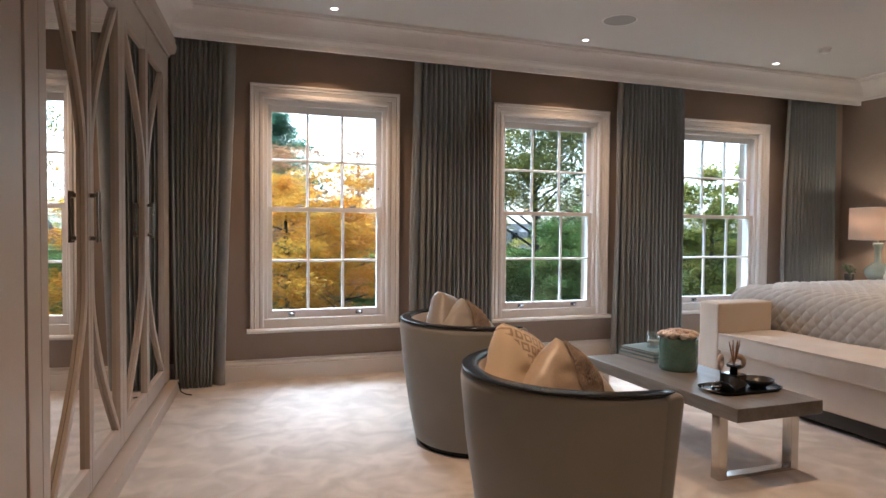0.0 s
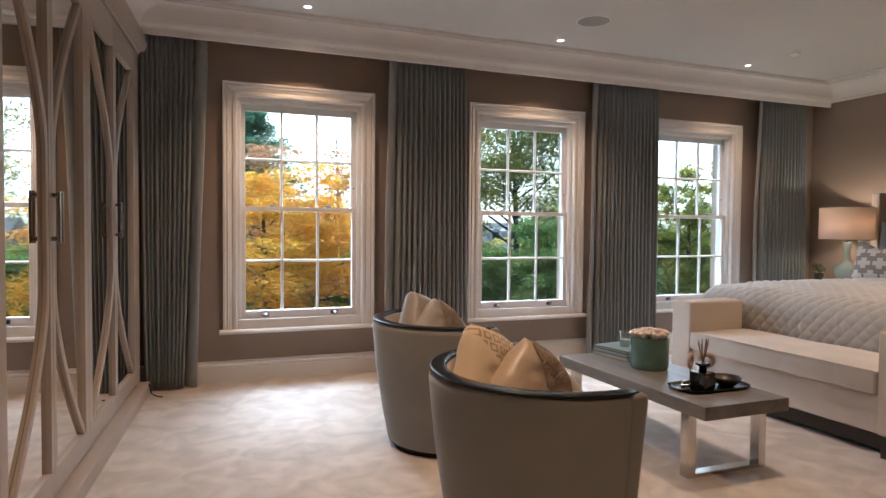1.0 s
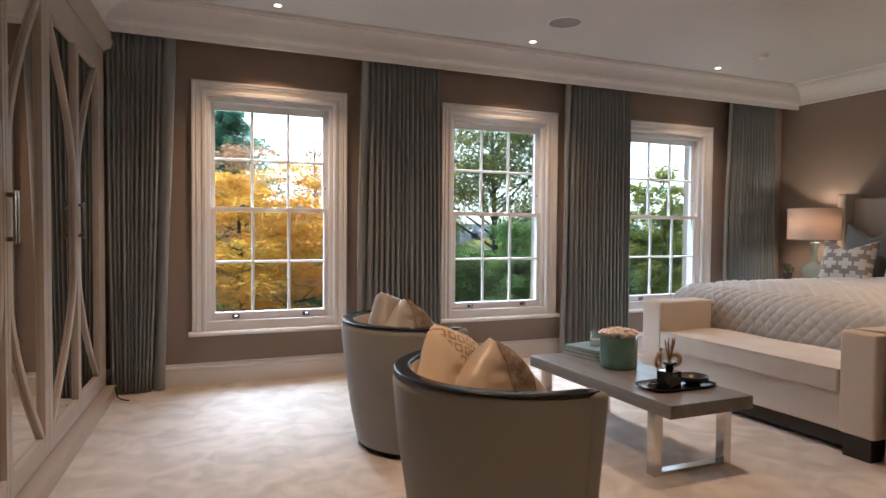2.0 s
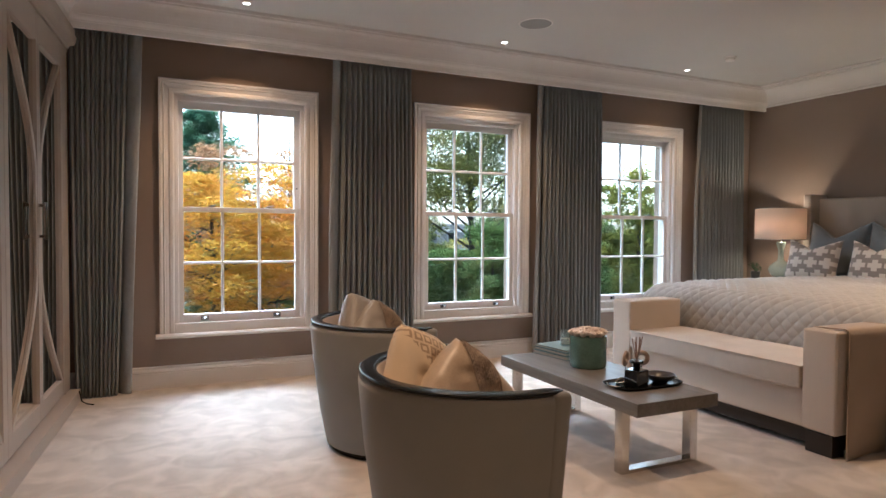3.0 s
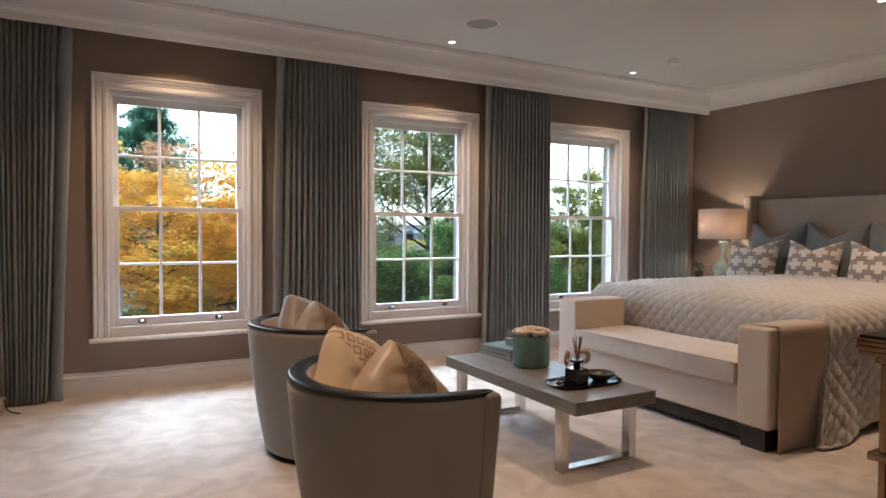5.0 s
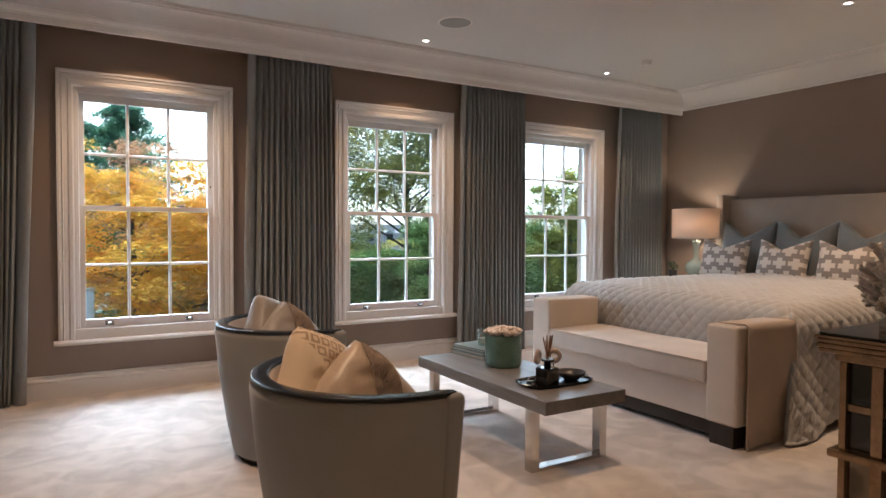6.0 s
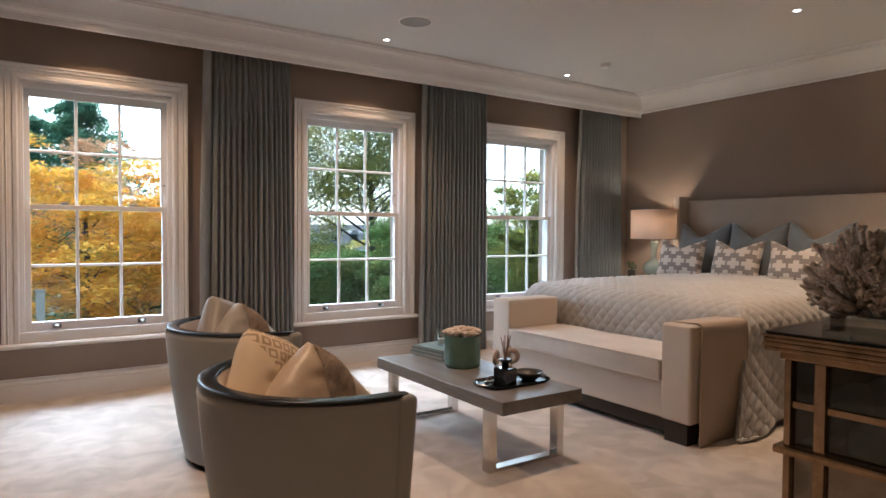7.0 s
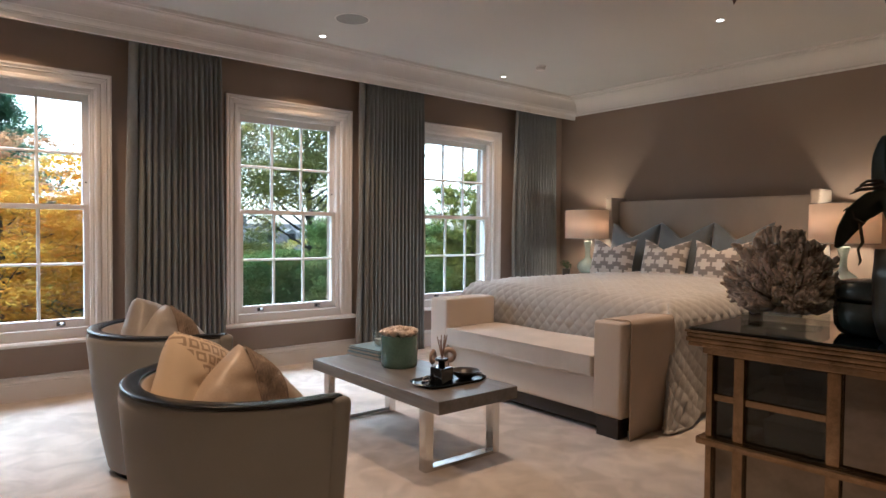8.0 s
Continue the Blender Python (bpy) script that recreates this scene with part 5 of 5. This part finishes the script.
def branches(rnd, base, height, spread, r0, count, lift=0.6, start=0.35):
    """A trunk and its limbs; returns the mesh and the limbs' ends."""
    bm = bmesh.new()
    top = (base[0] + rnd.uniform(-0.3, 0.3), base[1], base[2] + height * 0.95)
    tube(bm, [base, (base[0] + 0.05, base[1], base[2] + height * 0.3), (base[0] - 0.08, base[1] + 0.1, base[2] + height * 0.6), top], [r0, r0 * 0.75, r0 * 0.5, r0 * 0.12], 8)
    ends = [top]
    for i in range(count):
        f = start + (0.95 - start) * i / count
        z = base[2] + height * f
        a = i * 2.4 + rnd.uniform(-0.4, 0.4)
        ln = spread * (1.0 - 0.55 * abs(f - 0.5)) * rnd.uniform(0.7, 1.1)
        p0 = Vector((base[0], base[1], z))
        p1 = p0 + Vector((math.cos(a) * ln * 0.5, math.sin(a) * ln * 0.5, ln * lift * 0.35))
        p2 = p0 + Vector((math.cos(a + 0.15) * ln, math.sin(a + 0.15) * ln, ln * lift * 0.6))
        rr = r0 * 0.4 * (1.1 - f)
        tube(bm, [p0, p1, p2], [rr, rr * 0.6, rr * 0.15], 6)
        ends += [p1, p2]
        for k in range(3):
            q0 = p0.lerp(p2, 0.4 + 0.2 * k)
            q1 = q0 + Vector((rnd.uniform(-1, 1), rnd.uniform(-1, 1), rnd.uniform(0.1, 0.9))) * ln * 0.35
            tube(bm, [q0, q0.lerp(q1, 0.5) + Vector((0, 0, 0.05)), q1], [rr * 0.35, rr * 0.22, rr * 0.06], 5)
            ends.append(q1)
    return bm, ends


def tree(name, label, base, height, spread, r0, count, seed, clumps, material, size=0.09, per=120, rad=0.6, lift=0.6, start=0.35, flat=1.0, layer=1.0):
    rnd = random.Random(seed)
    t = thing(name, label, "tree", pose(*base))
    bm, ends = branches(rnd, (0, 0, 0), height, spread, r0, count, lift, start)
    part("trunk", bm, M_BARK, t, smooth=True)
    ls = ([], [])
    for k in range(clumps):
        e = Vector(ends[k % len(ends)])
        o = Vector((rnd.gauss(0, 0.35), rnd.gauss(0, 0.35), rnd.gauss(0, 0.25))) * rad * 1.6
        leaves(ls, e + o, (rad * rnd.uniform(0.7, 1.3), rad * rnd.uniform(0.7, 1.3), rad * rnd.uniform(0.35, 0.7) * layer), per, size, rnd, flat)
    if clumps:
        leaf_mesh("crown", ls, material, t)
    return t


def conifer(base, height, spread, seed, label="tall dark green conifer"):
    """Drooping boughs in loose tiers, each a row of shrinking needle clumps that turns up at the tip."""
    rnd = random.Random(seed)
    t = thing("conifer", label, "tree", pose(*base))
    part("trunk", tube(bmesh.new(), [(0, 0, 0), (0, 0, height * 0.6), (0, 0, height)], [0.25, 0.15, 0.03], 8), M_BARK, t)
    ls = ([], [])
    for i in range(190):
        f = rnd.random() ** 0.75
        z = height * (0.15 + 0.84 * f)
        reach = spread * (1 - f) ** 0.55 * rnd.uniform(0.6, 1.15) + 0.25
        a = rnd.uniform(0, 6.3)
        for k in range(5):
            d = reach * (0.25 + 0.75 * k / 4)
            c = (d * math.cos(a), d * math.sin(a), z - 0.10 * d + 0.07 * d * d / max(spread, 0.1) + 0.12 * k / 4)
            r = 0.62 - 0.09 * k
            leaves(ls, c, (r, r, r * 0.75), 64 - 8 * k, 0.085, rnd)
    leaf_mesh("crown", ls, M_PINE, t)
    return t


tree("maple_tree", "golden yellow autumn maple in full leaf", (1.9, 15.5, GROUND), 5.3, 2.9, 0.17, 18, 4, 190, M_GOLD, size=0.06, per=230, rad=0.6, lift=0.45, start=0.24, flat=0.6, layer=0.7)
tree("maple_tree", "russet pink autumn tree thinning at the top", (2.6, 20.0, GROUND), 5.9, 2.6, 0.16, 16, 9, 120, M_PINKGOLD, size=0.075, per=130, rad=0.6, lift=0.8, start=0.3, flat=0.6, layer=0.6)
tree("birch_tree", "nearly bare autumn birch with fine twigs", (5.6, 25.0, GROUND), 8.5, 2.4, 0.13, 30, 21, 90, M_PINKGOLD, size=0.06, per=32, rad=0.7, lift=1.2)
tree("oak_tree", "large olive green oak with dark spreading limbs", (14.9, 28.0, GROUND), 12.5, 5.4, 0.20, 44, 31, 760, M_OLIVE, size=0.085, per=100, rad=1.1, lift=0.9, start=0.26, layer=0.8)
tree("bare_tree", "bare grey branched tree behind the hedge", (13.2, 33.0, GROUND), 12.5, 4.6, 0.10, 60, 37, 150, M_PINKGOLD, size=0.07, per=26, rad=0.9, lift=1.2)
tree("laurel_tree", "yellow-green leafy laurel beside the lawn", (16.2, 17.5, GROUND), 6.3, 1.9, 0.14, 16, 41, 130, leaf_mat("laurel_leaves", (0.11, 0.16, 0.045), (0.27, 0.28, 0.06), (0.48, 0.40, 0.08)), size=0.085, per=170, rad=0.5, start=0.12)
tree("laurel_tree", "smaller green laurel by the clipped hedge", (13.6, 18.4, GROUND), 4.7, 1.3, 0.10, 14, 43, 90, M_GREEN, size=0.075, per=150, rad=0.5, start=0.1)
tree("shrub_tree", "dense green shrub standing over the clipped hedge", (11.9, 20.3, GROUND), 4.6, 1.0, 0.12, 16, 45, 110, M_GREEN, size=0.07, per=170, rad=0.5, start=0.1)
tree("shrub_tree", "low yellow-green shrub behind the clipped hedge", (10.9, 24.6, GROUND), 3.9, 1.1, 0.08, 12, 47, 60, M_OLIVE, size=0.07, per=120, rad=0.5, start=0.1)
conifer((2.7, 32.0, GROUND), 9.9, 4.2, 51)
conifer((0.4, 30.0, GROUND), 9.0, 3.6, 52)
conifer((-2.8, 31.0, GROUND), 9.6, 2.6, 53)


def hedge(name, label, x0, x1, y0, y1, h, seed, n, material=M_GREEN, wild=0.25):
    rnd = random.Random(seed)
    hd = thing(name, label, "hedge")
    part("hedge_core", boxes((x0 + 0.3, x1 - 0.3, y0 + 0.3, y1 - 0.2, GROUND, GROUND + h - 0.3)), M_PINE, hd)
    vs, fs = [], []
    for _ in range(n):
        x = rnd.uniform(x0, x1)
        top = rnd.random() < 0.25
        bulge = wild * noise.noise((x * 0.5, seed, 0))
        if top:
            c = (x, rnd.uniform(y0, y1), GROUND + h + bulge)
        else:
            z = rnd.uniform(0.5, h)
            c = (x, y0 + 0.2 * noise.noise((x * 0.8, z, seed)), GROUND + z + bulge * z / h)
        leaves((vs, fs), c, (0.25, 0.22, 0.22), 5, 0.085, rnd)
    leaf_mesh("hedge_leaves", (vs, fs), material, hd)


hedge("hedge", "tall clipped green hedge across the garden", 2.0, 26.0, 22.0, 23.6, 3.3, 61, 9500)
hedge("hedge", "low dark green hedge under the maple", -8.0, 4.0, 19.0, 20.4, 1.9, 63, 3500, M_PINE)
hedge("hedge", "loose olive green shrubs beyond the clipped hedge", 9.0, 40.0, 36.0, 38.0, 3.4, 73, 5200, M_OLIVE, wild=0.8)
hedge("hedge", "distant band of olive and russet shrubs", -10.0, 70.0, 62.0, 64.5, 4.4, 67, 9000, M_OLIVE)

gp = thing("garden_post", "white painted garden post beside the maple", "post", pose(0.92, 14.0, GROUND))
part("post", boxes((-0.07, 0.07, -0.05, 0.05, 0, 3.2), bevel=0.01), mat("weathered_white_paint", (0.4, 0.4, 0.38), 0.7), gp)
part("cap", boxes((-0.09, 0.09, -0.07, 0.07, 3.201, 3.25), bevel=0.01), mat("post_cap_paint", (0.36, 0.36, 0.34), 0.7), gp)

M_RENDERW = mat("white_render", (0.22, 0.21, 0.205), 0.95, vary=0.06, spec=0.1)
M_ROOF = mat("slate_roof", (0.125, 0.12, 0.12), 0.95, spec=0.05, vary=0.2, scale=4, fine=20)
ho = thing("house", "distant white house with grey slate roof beyond the hedge", "house", pose(25.0, 52, GROUND))
part("wall", boxes((-4.6, 4.6, 0, 6.4, 0, 3.1)), M_RENDERW, ho)
part("roof", extrude(bmesh.new(), [(-1.0, 2.6), (3.2, 4.9), (7.4, 2.6)], "x", -4.9, 4.9), M_ROOF, ho)
part("chimney", boxes((-3.2, -2.5, 2.8, 3.6, 4.2, 5.6), bevel=0.03), M_RENDERW, ho)
for x in (-1.4, 0.5, 2.2):
    d = part("dormer", extrude(bmesh.new(), [(x - 0.45, 3.2), (x - 0.45, 4.15), (x, 4.45), (x + 0.45, 4.15), (x + 0.45, 3.2)], "y", 0.1, 2.2), M_RENDERW, ho, "white dormer with a small window")
    part("window", boxes((x - 0.28, x + 0.28, 0.04, 0.098, 3.45, 4.05)), M_LACQ, d)
for x in (-3.0, 0.0, 3.0):
    w = part("window", boxes((x - 0.6, x + 0.6, -0.06, 0.02, 1.6, 2.8)), M_LACQ, ho)
    part("frame", boxes((x - 0.68, x + 0.68, -0.1, -0.062, 1.5, 1.6), (x - 0.68, x + 0.68, -0.1, -0.062, 2.8, 2.88), (x - 0.05, x + 0.05, -0.1, -0.062, 1.6, 2.8)), M_TRIM, w)
